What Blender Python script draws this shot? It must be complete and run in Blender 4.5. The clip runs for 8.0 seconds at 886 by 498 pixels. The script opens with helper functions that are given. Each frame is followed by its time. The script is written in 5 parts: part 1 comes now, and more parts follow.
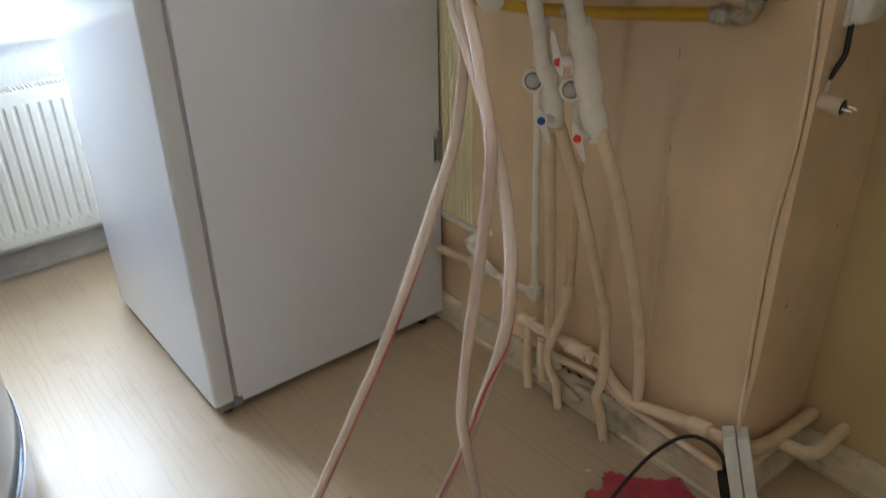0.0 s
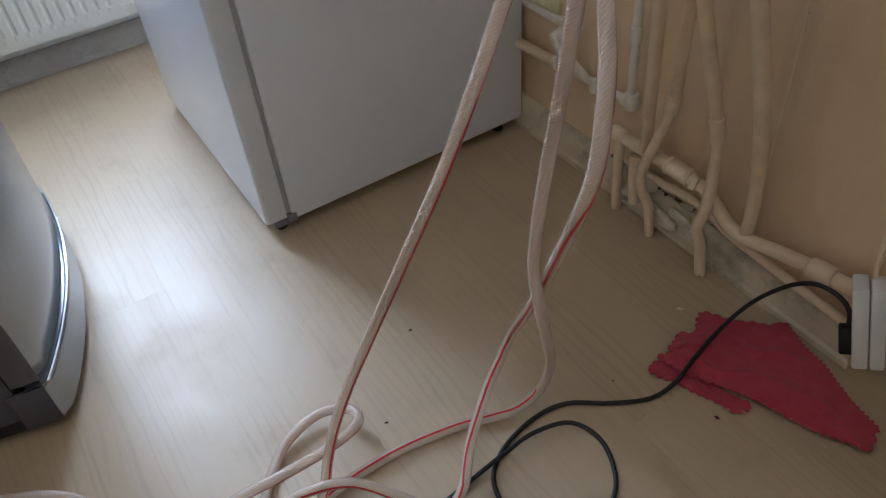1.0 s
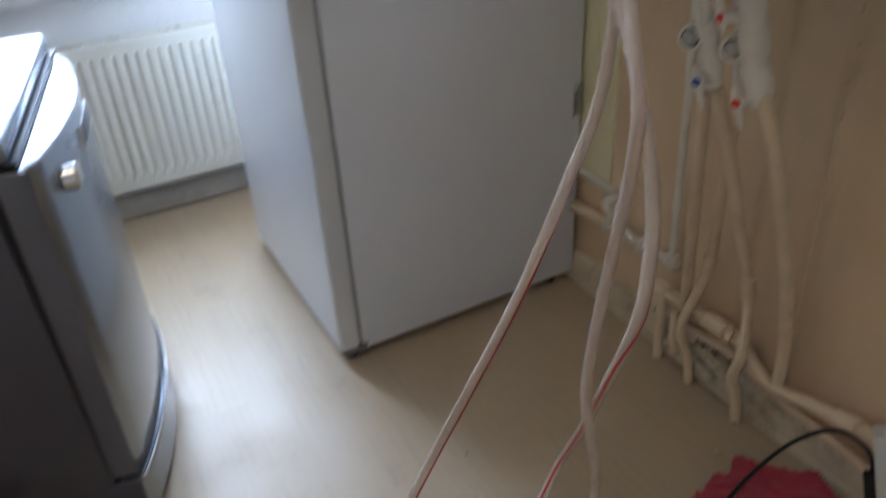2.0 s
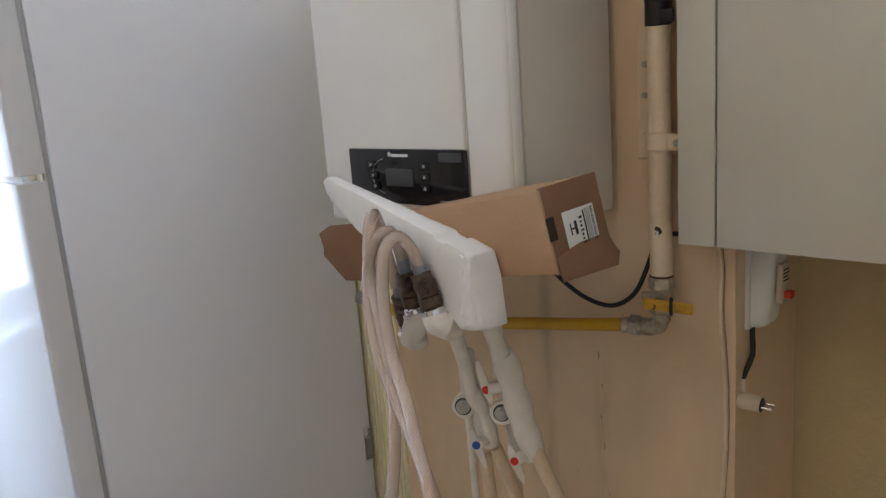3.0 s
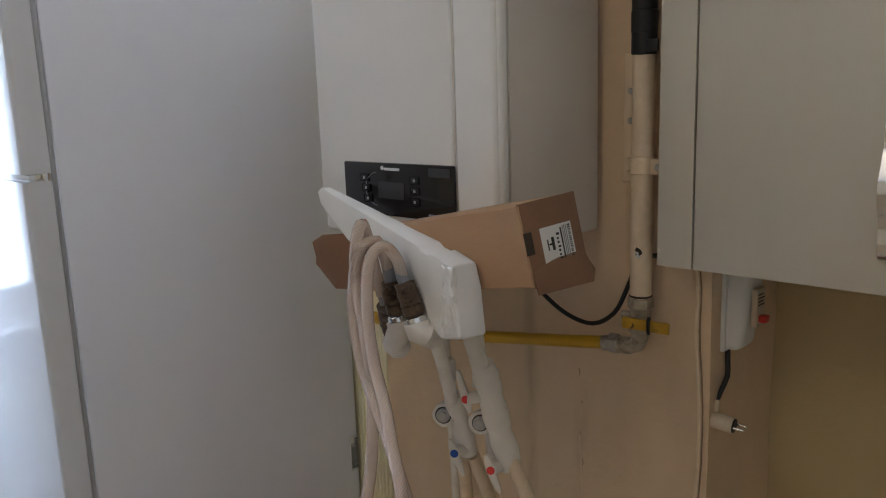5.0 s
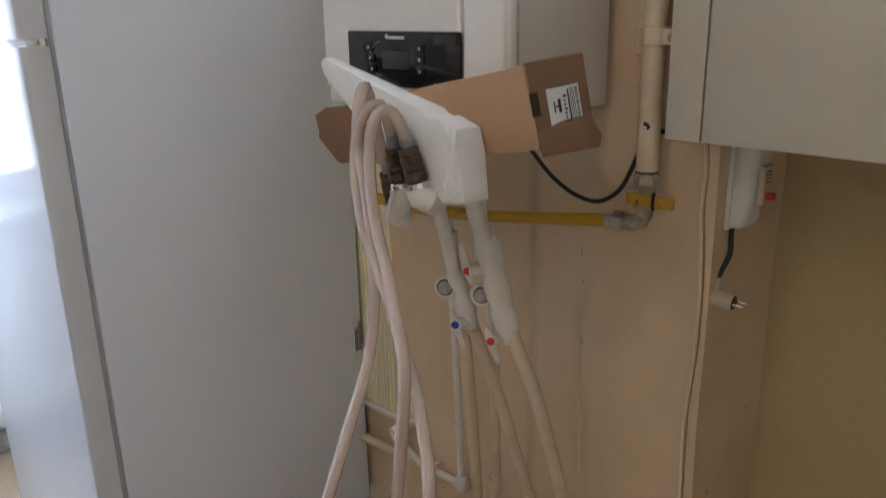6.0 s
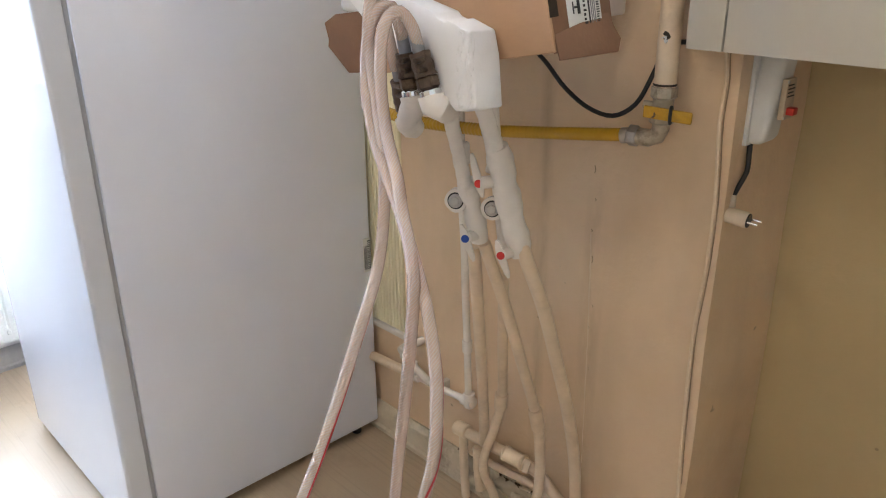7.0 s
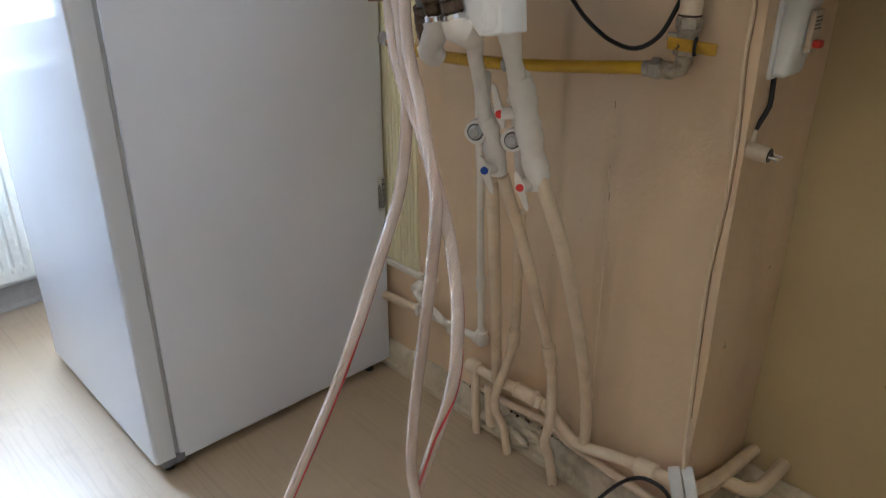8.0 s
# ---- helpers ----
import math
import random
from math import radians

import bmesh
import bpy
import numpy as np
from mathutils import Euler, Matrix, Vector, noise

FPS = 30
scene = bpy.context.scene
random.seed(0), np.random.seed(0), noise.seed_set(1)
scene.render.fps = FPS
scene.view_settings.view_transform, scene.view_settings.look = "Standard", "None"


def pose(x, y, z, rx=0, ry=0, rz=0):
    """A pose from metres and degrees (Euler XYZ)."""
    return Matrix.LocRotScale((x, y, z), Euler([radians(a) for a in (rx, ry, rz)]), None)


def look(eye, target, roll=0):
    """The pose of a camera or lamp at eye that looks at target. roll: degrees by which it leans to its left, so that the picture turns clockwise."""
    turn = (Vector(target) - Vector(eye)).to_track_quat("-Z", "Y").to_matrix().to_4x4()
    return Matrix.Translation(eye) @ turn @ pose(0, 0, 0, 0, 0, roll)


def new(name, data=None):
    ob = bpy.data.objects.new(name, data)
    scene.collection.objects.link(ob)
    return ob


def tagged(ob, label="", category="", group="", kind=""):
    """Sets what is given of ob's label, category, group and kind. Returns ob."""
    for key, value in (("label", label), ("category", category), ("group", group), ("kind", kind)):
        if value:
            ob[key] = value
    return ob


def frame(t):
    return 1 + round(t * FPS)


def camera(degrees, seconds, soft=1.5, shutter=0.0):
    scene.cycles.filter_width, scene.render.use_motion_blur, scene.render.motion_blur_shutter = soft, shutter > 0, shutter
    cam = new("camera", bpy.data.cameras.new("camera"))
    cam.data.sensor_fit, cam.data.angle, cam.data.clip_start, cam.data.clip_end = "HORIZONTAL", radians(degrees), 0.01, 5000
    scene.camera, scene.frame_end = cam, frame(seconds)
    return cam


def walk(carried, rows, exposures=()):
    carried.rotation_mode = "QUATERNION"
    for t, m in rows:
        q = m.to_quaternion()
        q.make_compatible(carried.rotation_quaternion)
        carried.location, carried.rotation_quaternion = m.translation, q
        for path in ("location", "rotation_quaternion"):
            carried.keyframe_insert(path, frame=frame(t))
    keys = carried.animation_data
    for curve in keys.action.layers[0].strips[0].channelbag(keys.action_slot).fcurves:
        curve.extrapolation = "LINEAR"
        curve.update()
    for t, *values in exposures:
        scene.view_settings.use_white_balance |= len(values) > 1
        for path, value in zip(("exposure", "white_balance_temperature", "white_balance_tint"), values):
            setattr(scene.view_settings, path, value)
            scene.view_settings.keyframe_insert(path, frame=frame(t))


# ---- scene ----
cam = camera(59.4, 8.0, soft=1.1, shutter=0.3)
PATH = [
    (0, (-0.227, 0.02, 1.297), (-1.603, 1.11, 0.338), -1.0),
    (0.5, (-0.317, 0.135, 1.227), (-1.585, 1.099, 0.017), -0.4),
    (1, (-0.409, 0.185, 1.197), (-1.659, 0.9, -0.192), -5.2),
    (1.5, (-0.316, 0.122, 1.238), (-1.656, 0.769, -0.097), -5.0),
    (1.8, (-0.261, 0.065, 1.256), (-1.731, 0.704, 0.058), -4.8),
    (2, (-0.276, 0.051, 1.302), (-1.777, 0.821, 0.227), -3.3),
    (2.2, (-0.285, 0.045, 1.335), (-1.782, 1.082, 0.516), -1.3),
    (3.3, (-0.271, 0.063, 1.47), (-1.641, 1.467, 1.079), -4.7),
    (3.5, (-0.257, 0.064, 1.469), (-1.626, 1.475, 1.103), -4.7),
    (4, (-0.222, 0.068, 1.437), (-1.599, 1.467, 1.058), -2.5),
    (4.2, (-0.229, 0.052, 1.453), (-1.606, 1.453, 1.076), -2.4),
    (5.3, (-0.223, 0.048, 1.443), (-1.625, 1.422, 1.064), -1.6),
    (5.5, (-0.217, 0.056, 1.433), (-1.624, 1.42, 1.034), -1.4),
    (6, (-0.22, 0.045, 1.382), (-1.589, 1.377, 0.789), -1.1),
    (6.5, (-0.229, 0.052, 1.347), (-1.577, 1.353, 0.646), -0.8),
    (7, (-0.224, 0.046, 1.344), (-1.57, 1.319, 0.59), -0.5),
    (7.5, (-0.231, 0.031, 1.337), (-1.57, 1.302, 0.568), -0.3),
    (8, (-0.226, 0.016, 1.31), (-1.547, 1.247, 0.448), 0.1),
]
EXPOSURE = [
    (0, 0.36, 6490, 15), (0.5, 0.28, 6250, 19), (1, 0.03, 6100, 18), (1.5, 0.01, 6100, 17),
    (2, -0.06, 6050, 17), (2.2, 0.06, 6100, 17), (3.3, 0.48, 6250, 19), (4, 0.51, 6250, 19),
    (4.2, 0.41, 6250, 19), (5.3, -0.04, 6200, 19), (5.5, -0.04, 6200, 19), (6, 0.33, 6200, 20),
    (6.5, 0.77, 6200, 21), (7, 1.12, 6200, 21), (7.5, 0.88, 6100, 19), (8, 0.55, 5950, 17),
]
walk(cam, [(t, look(eye, target, roll)) for t, eye, target, roll in PATH], EXPOSURE)

# ---- light ----
world = bpy.data.worlds.new("sky")
scene.world = world
world.use_nodes = True
_sky = world.node_tree.nodes.new("ShaderNodeTexSky")
_sky.sky_type, _sky.sun_disc = "NISHITA", False
_sky.sun_elevation, _sky.sun_rotation = radians(40), radians(200)
world.node_tree.links.new(_sky.outputs[0], world.node_tree.nodes["Background"].inputs[0])
world.node_tree.nodes["Background"].inputs[1].default_value = 0.12


def area_light(name, at, target, w, h, power, colour):
    lamp = bpy.data.lights.new(name, "AREA")
    lamp.shape, lamp.size, lamp.size_y, lamp.energy, lamp.color = "RECTANGLE", w, h, power, colour
    ob = new(name, lamp)
    ob.matrix_world = look(at, target)
    return ob


# daylight that enters by the window over the radiator
area_light("window_daylight", (-3.14, 0.42, 1.47), (-2.0, 0.42, 1.40), 1.16, 1.35, 96, (0.64, 0.82, 1.0))

# the ceiling lamp in the middle of the kitchen
_bulb = bpy.data.lights.new("ceiling_lamp_light", "POINT")
_bulb.energy, _bulb.color, _bulb.shadow_soft_size = 4.2, (1.0, 0.82, 0.56), 0.10
new("ceiling_lamp_light", _bulb).location = (-0.85, -0.52, 2.30)


# ---- materials ----
def nodes_of(name):
    m = bpy.data.materials.new(name)
    m.use_nodes = True
    nt = m.node_tree
    return m, nt, nt.nodes["Principled BSDF"], nt.nodes.new("ShaderNodeTexCoord")


def noise_node(nt, coord, scale, detail=4, rough=0.55, stretch=None):
    n = nt.nodes.new("ShaderNodeTexNoise")
    n.inputs["Scale"].default_value, n.inputs["Detail"].default_value, n.inputs["Roughness"].default_value = scale, detail, rough
    if stretch:
        mp = nt.nodes.new("ShaderNodeMapping")
        mp.inputs["Scale"].default_value = stretch
        nt.links.new(coord, mp.inputs["Vector"])
        coord = mp.outputs[0]
    nt.links.new(coord, n.inputs["Vector"])
    return n.outputs["Fac"]


def ramp(nt, fac, lo, hi, a=0.0, b=1.0):
    r = nt.nodes.new("ShaderNodeMapRange")
    nt.links.new(fac, r.inputs[0])
    for k, v in zip((1, 2, 3, 4), (lo, hi, a, b)):
        r.inputs[k].default_value = v
    return r.outputs[0]


def mix(nt, fac, a, b, mode="MIX"):
    m = nt.nodes.new("ShaderNodeMix")
    m.data_type, m.blend_type = "RGBA", mode
    for sock, v in ((m.inputs[0], fac), (m.inputs[6], a), (m.inputs[7], b)):
        if isinstance(v, (int, float)):
            sock.default_value = v
        elif isinstance(v, tuple):
            sock.default_value = (*v, 1)
        else:
            nt.links.new(v, sock)
    return m.outputs[2]


def bump(nt, bsdf, height, strength, dist=0.002):
    b = nt.nodes.new("ShaderNodeBump")
    b.inputs["Strength"].default_value, b.inputs["Distance"].default_value = strength, dist
    nt.links.new(height, b.inputs["Height"])
    nt.links.new(b.outputs[0], bsdf.inputs["Normal"])


def surf(name, col, rough=0.5, metal=0.0, var=0.10, scale=6.0, fine=90.0, bumps=0.15, stain=None, stain_amount=0.5,
         stain_scale=2.2, coat=0.0, stretch=None, spec=0.5, rough_var=0.12):
    """Paint, plastic, metal or card: broad tone, fine grain, stains with soft edges, light relief."""
    m, nt, bsdf, tc = nodes_of(name)
    co = tc.outputs["Object"]
    broad = noise_node(nt, co, scale, 5, 0.6, stretch)
    grain = noise_node(nt, co, fine, 3, 0.6, stretch)
    dark = tuple(c * (1 - var) for c in col)
    lite = tuple(min(1, c * (1 + var)) for c in col)
    c = mix(nt, ramp(nt, broad, 0.3, 0.7), dark, lite)
    c = mix(nt, ramp(nt, grain, 0.3, 0.7, 0, 0.35), c, tuple(x * (1 - var * 1.5) for x in col))
    if stain:
        patch = noise_node(nt, co, stain_scale, 8, 0.68)
        c = mix(nt, ramp(nt, patch, 0.52, 0.72, 0, stain_amount), c, stain)
    nt.links.new(c, bsdf.inputs["Base Color"])
    nt.links.new(ramp(nt, broad, 0.3, 0.7, max(0.02, rough - rough_var * 0.5), min(1, rough + rough_var * 0.5)), bsdf.inputs["Roughness"])
    bsdf.inputs["Metallic"].default_value = metal
    bsdf.inputs["Specular IOR Level"].default_value = spec
    bsdf.inputs["Coat Weight"].default_value = coat
    bsdf.inputs["Coat Roughness"].default_value = 0.12
    if bumps:
        bump(nt, bsdf, grain, bumps, 0.0015)
    return m


def wall_paint(name, col, col2, shade_patches=True, bands=()):
    """Old uneven oil paint over plaster: blotches, brush marks, grey-brown streaks that run down, part grime and part
    painted shade, pale patches, chips.
    """
    m, nt, bsdf, tc = nodes_of(name)
    co = tc.outputs["Object"]
    broad = noise_node(nt, co, 2.3, 6, 0.62)
    streak = noise_node(nt, co, 2.2, 4, 0.5, (2.6, 2.6, 0.7))
    grain = noise_node(nt, co, 70, 4, 0.6)
    lumps = noise_node(nt, co, 11, 4, 0.55)
    c = mix(nt, ramp(nt, broad, 0.35, 0.7), col, col2)
    if shade_patches:
        # streaks and pale patches stand partly for shadow and light on the wall
        c = mix(nt, ramp(nt, streak, 0.48, 0.70, 0, 0.28), c, tuple(x * 0.62 for x in col2))
        pale = noise_node(nt, co, 1.7, 3, 0.5, (1.9, 1.9, 1.0))
        c = mix(nt, ramp(nt, pale, 0.50, 0.66, 0, 0.30), c, tuple(min(1, x * 1.16) for x in col))
    sep = nt.nodes.new("ShaderNodeSeparateXYZ")
    nt.links.new(co, sep.inputs[0])
    for at, width, top in bands:
        # an old run of rusty water down the paint
        off = nt.nodes.new("ShaderNodeMath")
        off.operation = "SUBTRACT"
        nt.links.new(sep.outputs[0], off.inputs[0])
        off.inputs[1].default_value = at
        wide = nt.nodes.new("ShaderNodeMath")
        wide.operation = "ABSOLUTE"
        nt.links.new(off.outputs[0], wide.inputs[0])
        mask = ramp(nt, wide.outputs[0], width * 0.15, width, 0.55, 0)
        for fac in (ramp(nt, sep.outputs[2], top - 0.15, top, 1, 0), ramp(nt, noise_node(nt, co, 5, 5, 0.6, (3, 3, 0.8)), 0.38, 0.66)):
            times = nt.nodes.new("ShaderNodeMath")
            times.operation = "MULTIPLY"
            nt.links.new(mask, times.inputs[0])
            nt.links.new(fac, times.inputs[1])
            mask = times.outputs[0]
        c = mix(nt, mask, c, (0.36, 0.235, 0.125))
    spots = noise_node(nt, co, 26, 2, 0.5)
    c = mix(nt, ramp(nt, spots, 0.775, 0.80, 0, 0.5), c, (0.16, 0.11, 0.07))
    nt.links.new(c, bsdf.inputs["Base Color"])
    nt.links.new(ramp(nt, lumps, 0.3, 0.7, 0.34, 0.55), bsdf.inputs["Roughness"])
    add = nt.nodes.new("ShaderNodeMath")
    add.operation = "MULTIPLY_ADD"
    nt.links.new(lumps, add.inputs[0])
    add.inputs[1].default_value = 3.0
    nt.links.new(grain, add.inputs[2])
    bump(nt, bsdf, add.outputs[0], 0.75, 0.002)
    return m


def laminate():
    """Pale grey-beige oak laminate: long grain along x, cathedral figure, each plank its own tone, satin film."""
    m, nt, bsdf, tc = nodes_of("oak_laminate")
    co = tc.outputs["Object"]
    info = nt.nodes.new("ShaderNodeObjectInfo")
    shift = nt.nodes.new("ShaderNodeVectorMath")
    shift.operation = "MULTIPLY_ADD"
    comb = nt.nodes.new("ShaderNodeCombineXYZ")
    for k in range(3):
        nt.links.new(info.outputs["Random"], comb.inputs[k])
    nt.links.new(comb.outputs[0], shift.inputs[0])
    shift.inputs[1].default_value = (37, 19, 11)
    nt.links.new(co, shift.inputs[2])
    v = shift.outputs[0]
    fig = nt.nodes.new("ShaderNodeTexWave")
    fig.wave_type, fig.bands_direction = "BANDS", "Y"
    mp = nt.nodes.new("ShaderNodeMapping")
    mp.inputs["Scale"].default_value = (1.7, 12.0, 1)
    nt.links.new(v, mp.inputs["Vector"])
    nt.links.new(mp.outputs[0], fig.inputs["Vector"])
    for key, val in (("Scale", 1.3), ("Distortion", 14.0), ("Detail", 3.0), ("Detail Scale", 0.55), ("Detail Roughness", 0.6)):
        fig.inputs[key].default_value = val
    pores = noise_node(nt, v, 60, 4, 0.6, (0.07, 1.6, 1))
    cloud = noise_node(nt, v, 3.0, 4, 0.55)
    patch = ramp(nt, noise_node(nt, v, 2.2, 2, 0.5, (0.8, 2.6, 1)), 0.46, 0.62)
    line = nt.nodes.new("ShaderNodeMath")
    line.operation = "MULTIPLY"
    nt.links.new(ramp(nt, fig.outputs["Fac"], 0.72, 1.0), line.inputs[0])
    nt.links.new(patch, line.inputs[1])
    figure = line.outputs[0]
    c = mix(nt, ramp(nt, figure, 0, 1, 0, 0.34), (0.50, 0.372, 0.235), (0.32, 0.235, 0.15))
    c = mix(nt, ramp(nt, pores, 0.54, 0.72, 0, 0.36), c, (0.31, 0.225, 0.14))
    c = mix(nt, ramp(nt, cloud, 0.3, 0.75, 0, 0.4), c, (0.46, 0.345, 0.22))
    tone = nt.nodes.new("ShaderNodeHueSaturation")
    nt.links.new(ramp(nt, info.outputs["Random"], 0, 1, 0.96, 1.03), tone.inputs["Value"])
    nt.links.new(c, tone.inputs["Color"])
    smear = noise_node(nt, co, 5, 6, 0.7)
    c = mix(nt, ramp(nt, smear, 0.56, 0.74, 0, 0.42), tone.outputs[0], (0.34, 0.25, 0.155))
    nt.links.new(c, bsdf.inputs["Base Color"])
    nt.links.new(ramp(nt, smear, 0.35, 0.7, 0.37, 0.57), bsdf.inputs["Roughness"])
    bsdf.inputs["Specular IOR Level"].default_value = 1.0
    lines = nt.nodes.new("ShaderNodeMath")
    lines.operation = "MULTIPLY_ADD"
    nt.links.new(ramp(nt, figure, 0, 1, 0, -1), lines.inputs[0])
    lines.inputs[1].default_value = 0.15
    nt.links.new(pores, lines.inputs[2])
    bump(nt, bsdf, lines.outputs[0], 0.22, 0.001)
    return m


def clear_glass(name, rough=0.0):
    m, nt, bsdf, tc = nodes_of(name)
    bsdf.inputs["Transmission Weight"].default_value = 1
    bsdf.inputs["Roughness"].default_value = rough
    bsdf.inputs["IOR"].default_value = 1.45
    return m


def hose_pvc(name, tint):
    """Milky braided PVC hose: spiral thread net as relief and tone, a soft see-through wall."""
    m, nt, bsdf, tc = nodes_of(name)
    uv = tc.outputs["UV"]
    waves = []
    for turn in (50, -50):
        mp = nt.nodes.new("ShaderNodeMapping")
        mp.inputs["Rotation"].default_value = (0, 0, radians(turn))
        nt.links.new(uv, mp.inputs["Vector"])
        w = nt.nodes.new("ShaderNodeTexWave")
        w.inputs["Scale"].default_value = 78
        nt.links.new(mp.outputs[0], w.inputs["Vector"])
        waves.append(w.outputs["Fac"])
    mx = nt.nodes.new("ShaderNodeMath")
    mx.operation = "MAXIMUM"
    nt.links.new(waves[0], mx.inputs[0])
    nt.links.new(ramp(nt, waves[1], 0, 1, 0, 0.82), mx.inputs[1])
    thread = ramp(nt, mx.outputs[0], 0.70, 0.95)
    blot = noise_node(nt, tc.outputs["Object"], 14, 3)
    c = mix(nt, ramp(nt, blot, 0.3, 0.7), tint, tuple(min(1, x * 1.12) for x in tint))
    c = mix(nt, ramp(nt, thread, 0, 1, 0, 0.85), c, (0.98, 0.94, 0.89))
    nt.links.new(c, bsdf.inputs["Base Color"])
    bsdf.inputs["Roughness"].default_value = 0.26
    bsdf.inputs["Transmission Weight"].default_value = 0.52
    bsdf.inputs["IOR"].default_value = 1.38
    bsdf.inputs["Coat Weight"].default_value = 0.35
    bump(nt, bsdf, thread, 0.6, 0.001)
    return m


M_WALL = wall_paint("cream_oil_paint", (0.78, 0.582, 0.382), (0.70, 0.500, 0.308), bands=((-1.052, 0.030, 0.95), (-1.185, 0.022, 1.25)))
# recess cream darkened, so that the shade there sits in the colour
M_WALL_RECESS_SHADED = wall_paint("cream_wall_paint_shaded", (0.57, 0.435, 0.235), (0.52, 0.39, 0.20), False)
M_WALL_FAR = wall_paint("pale_wall_paint", (0.75, 0.63, 0.44), (0.70, 0.58, 0.40), False)
M_WALL_EAST = wall_paint("off_white_wall_paint", (0.79, 0.77, 0.73), (0.76, 0.74, 0.69), False)
# pale yellow, brightened to stand for window light behind the fridge
M_RIBBED = surf("brightened_yellow_panel", (0.88, 0.80, 0.52), 0.4, var=0.07, stretch=(3, 3, 0.3))
M_CEIL = surf("ceiling_white", (0.82, 0.80, 0.75), 0.8, var=0.03)
M_FLOOR = laminate()
M_JOINT = surf("floor_underlay", (0.26, 0.22, 0.17), 0.7)
M_PIPE = surf("old_cream_pipe_paint", (0.79, 0.62, 0.425), 0.38, var=0.08, scale=14, stain=(0.50, 0.36, 0.23), stain_amount=0.45, stain_scale=9, bumps=0.25)
M_PIPE_WHITE = surf("white_ppr_pipe", (0.81, 0.745, 0.655), 0.42, var=0.05, scale=20, stain=(0.55, 0.50, 0.42), stain_amount=0.4, stain_scale=16)
M_SKIRT = surf("worn_cream_skirting", (0.62, 0.52, 0.37), 0.5, var=0.14, scale=10, stain=(0.13, 0.095, 0.06), stain_amount=0.85, stain_scale=6, bumps=0.5)
M_SKIRT_GREY = surf("worn_grey_skirting", (0.50, 0.46, 0.40), 0.5, var=0.16, scale=9, stain=(0.20, 0.17, 0.14), stain_amount=0.8, stain_scale=6)
M_FRIDGE = surf("fridge_side_enamel", (0.83, 0.85, 0.91), 0.42, var=0.02, scale=3, fine=420, bumps=0.12)
M_FRIDGE_DOOR = surf("glossy_white_door", (0.72, 0.73, 0.75), 0.07, var=0.015, scale=3, fine=300, bumps=0.0, coat=0.0, rough_var=0.02, spec=0.3)
M_GASKET = surf("grey_gasket", (0.46, 0.46, 0.48), 0.55)
M_CHROME = surf("chrome", (0.80, 0.80, 0.80), 0.12, 1.0, var=0.03, bumps=0.02)
M_STEEL = surf("dull_steel", (0.52, 0.50, 0.47), 0.36, 1.0, var=0.12, scale=30, bumps=0.1)
M_BRASS_DARK = surf("tarnished_brass", (0.13, 0.088, 0.062), 0.5, 0.7, var=0.3, scale=60, stain=(0.34, 0.26, 0.16), stain_amount=0.6, stain_scale=40, bumps=0.4)
M_LEAD = surf("dull_grey_metal", (0.27, 0.28, 0.30), 0.42, 0.7, var=0.15, scale=40, bumps=0.1)
M_GRIMY_METAL = surf("grimy_painted_metal", (0.50, 0.42, 0.31), 0.4, 0.35, var=0.2, scale=40, stain=(0.10, 0.075, 0.05), stain_amount=0.8, stain_scale=45, bumps=0.4)
M_SILVER = surf("silver_painted_steel", (0.37, 0.40, 0.45), 0.24, 0.75, var=0.03, scale=3, fine=350, bumps=0.03)
M_GREY_DARK = surf("dark_grey_enamel", (0.085, 0.082, 0.100), 0.45, var=0.08, scale=4, fine=260, bumps=0.1)
M_GREY_EDGE = surf("grey_enamel_edge", (0.13, 0.13, 0.15), 0.4, var=0.06, scale=4, fine=260, bumps=0.1)
M_GREY_MID = surf("grey_plastic", (0.22, 0.22, 0.24), 0.4, var=0.05)
M_BLACK = surf("black_rubber", (0.014, 0.014, 0.015), 0.45, var=0.2, bumps=0.1)
M_BLACK_GLOSS = surf("black_gloss_panel", (0.012, 0.013, 0.017), 0.12, var=0.1, bumps=0)
M_LCD = surf("dim_display", (0.055, 0.058, 0.065), 0.2, var=0.1, bumps=0)
M_WHITE_MARK = surf("white_print", (0.72, 0.72, 0.72), 0.5, var=0.02, bumps=0)
M_ICON = surf("pale_print", (0.42, 0.42, 0.44), 0.5, var=0.02, bumps=0)
M_GREY_MARK = surf("grey_print", (0.22, 0.22, 0.23), 0.5, var=0.02, bumps=0)
M_INK = surf("black_ink", (0.025, 0.024, 0.024), 0.6, var=0.05, bumps=0)
M_BOILER = surf("boiler_white_enamel", (0.86, 0.84, 0.80), 0.24, var=0.015, scale=3, bumps=0.03, coat=0.3)
# side casing and groove: darker and warmer than the front enamel
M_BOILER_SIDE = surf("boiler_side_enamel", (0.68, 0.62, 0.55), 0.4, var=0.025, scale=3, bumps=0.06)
M_CARD = surf("brown_cardboard", (0.48, 0.285, 0.155), 0.75, var=0.08, scale=12, fine=160, bumps=0.25, stretch=(0.4, 1, 1))
# the same card darkened: shade on the end and flaps is in the colour
M_CARD_SHADED = surf("cardboard_shaded", (0.25, 0.130, 0.070), 0.75, var=0.10, scale=14, fine=160, bumps=0.25)
M_PAPER = surf("paper_label", (0.74, 0.73, 0.70), 0.6, var=0.02)
M_CABINET = surf("gloss_cream_front", (0.62, 0.57, 0.475), 0.16, var=0.025, scale=1.5, fine=180, bumps=0.02, coat=0.7, stretch=(5, 5, 0.3))
M_CABINET_BODY = surf("cabinet_board", (0.55, 0.50, 0.43), 0.5, var=0.05)
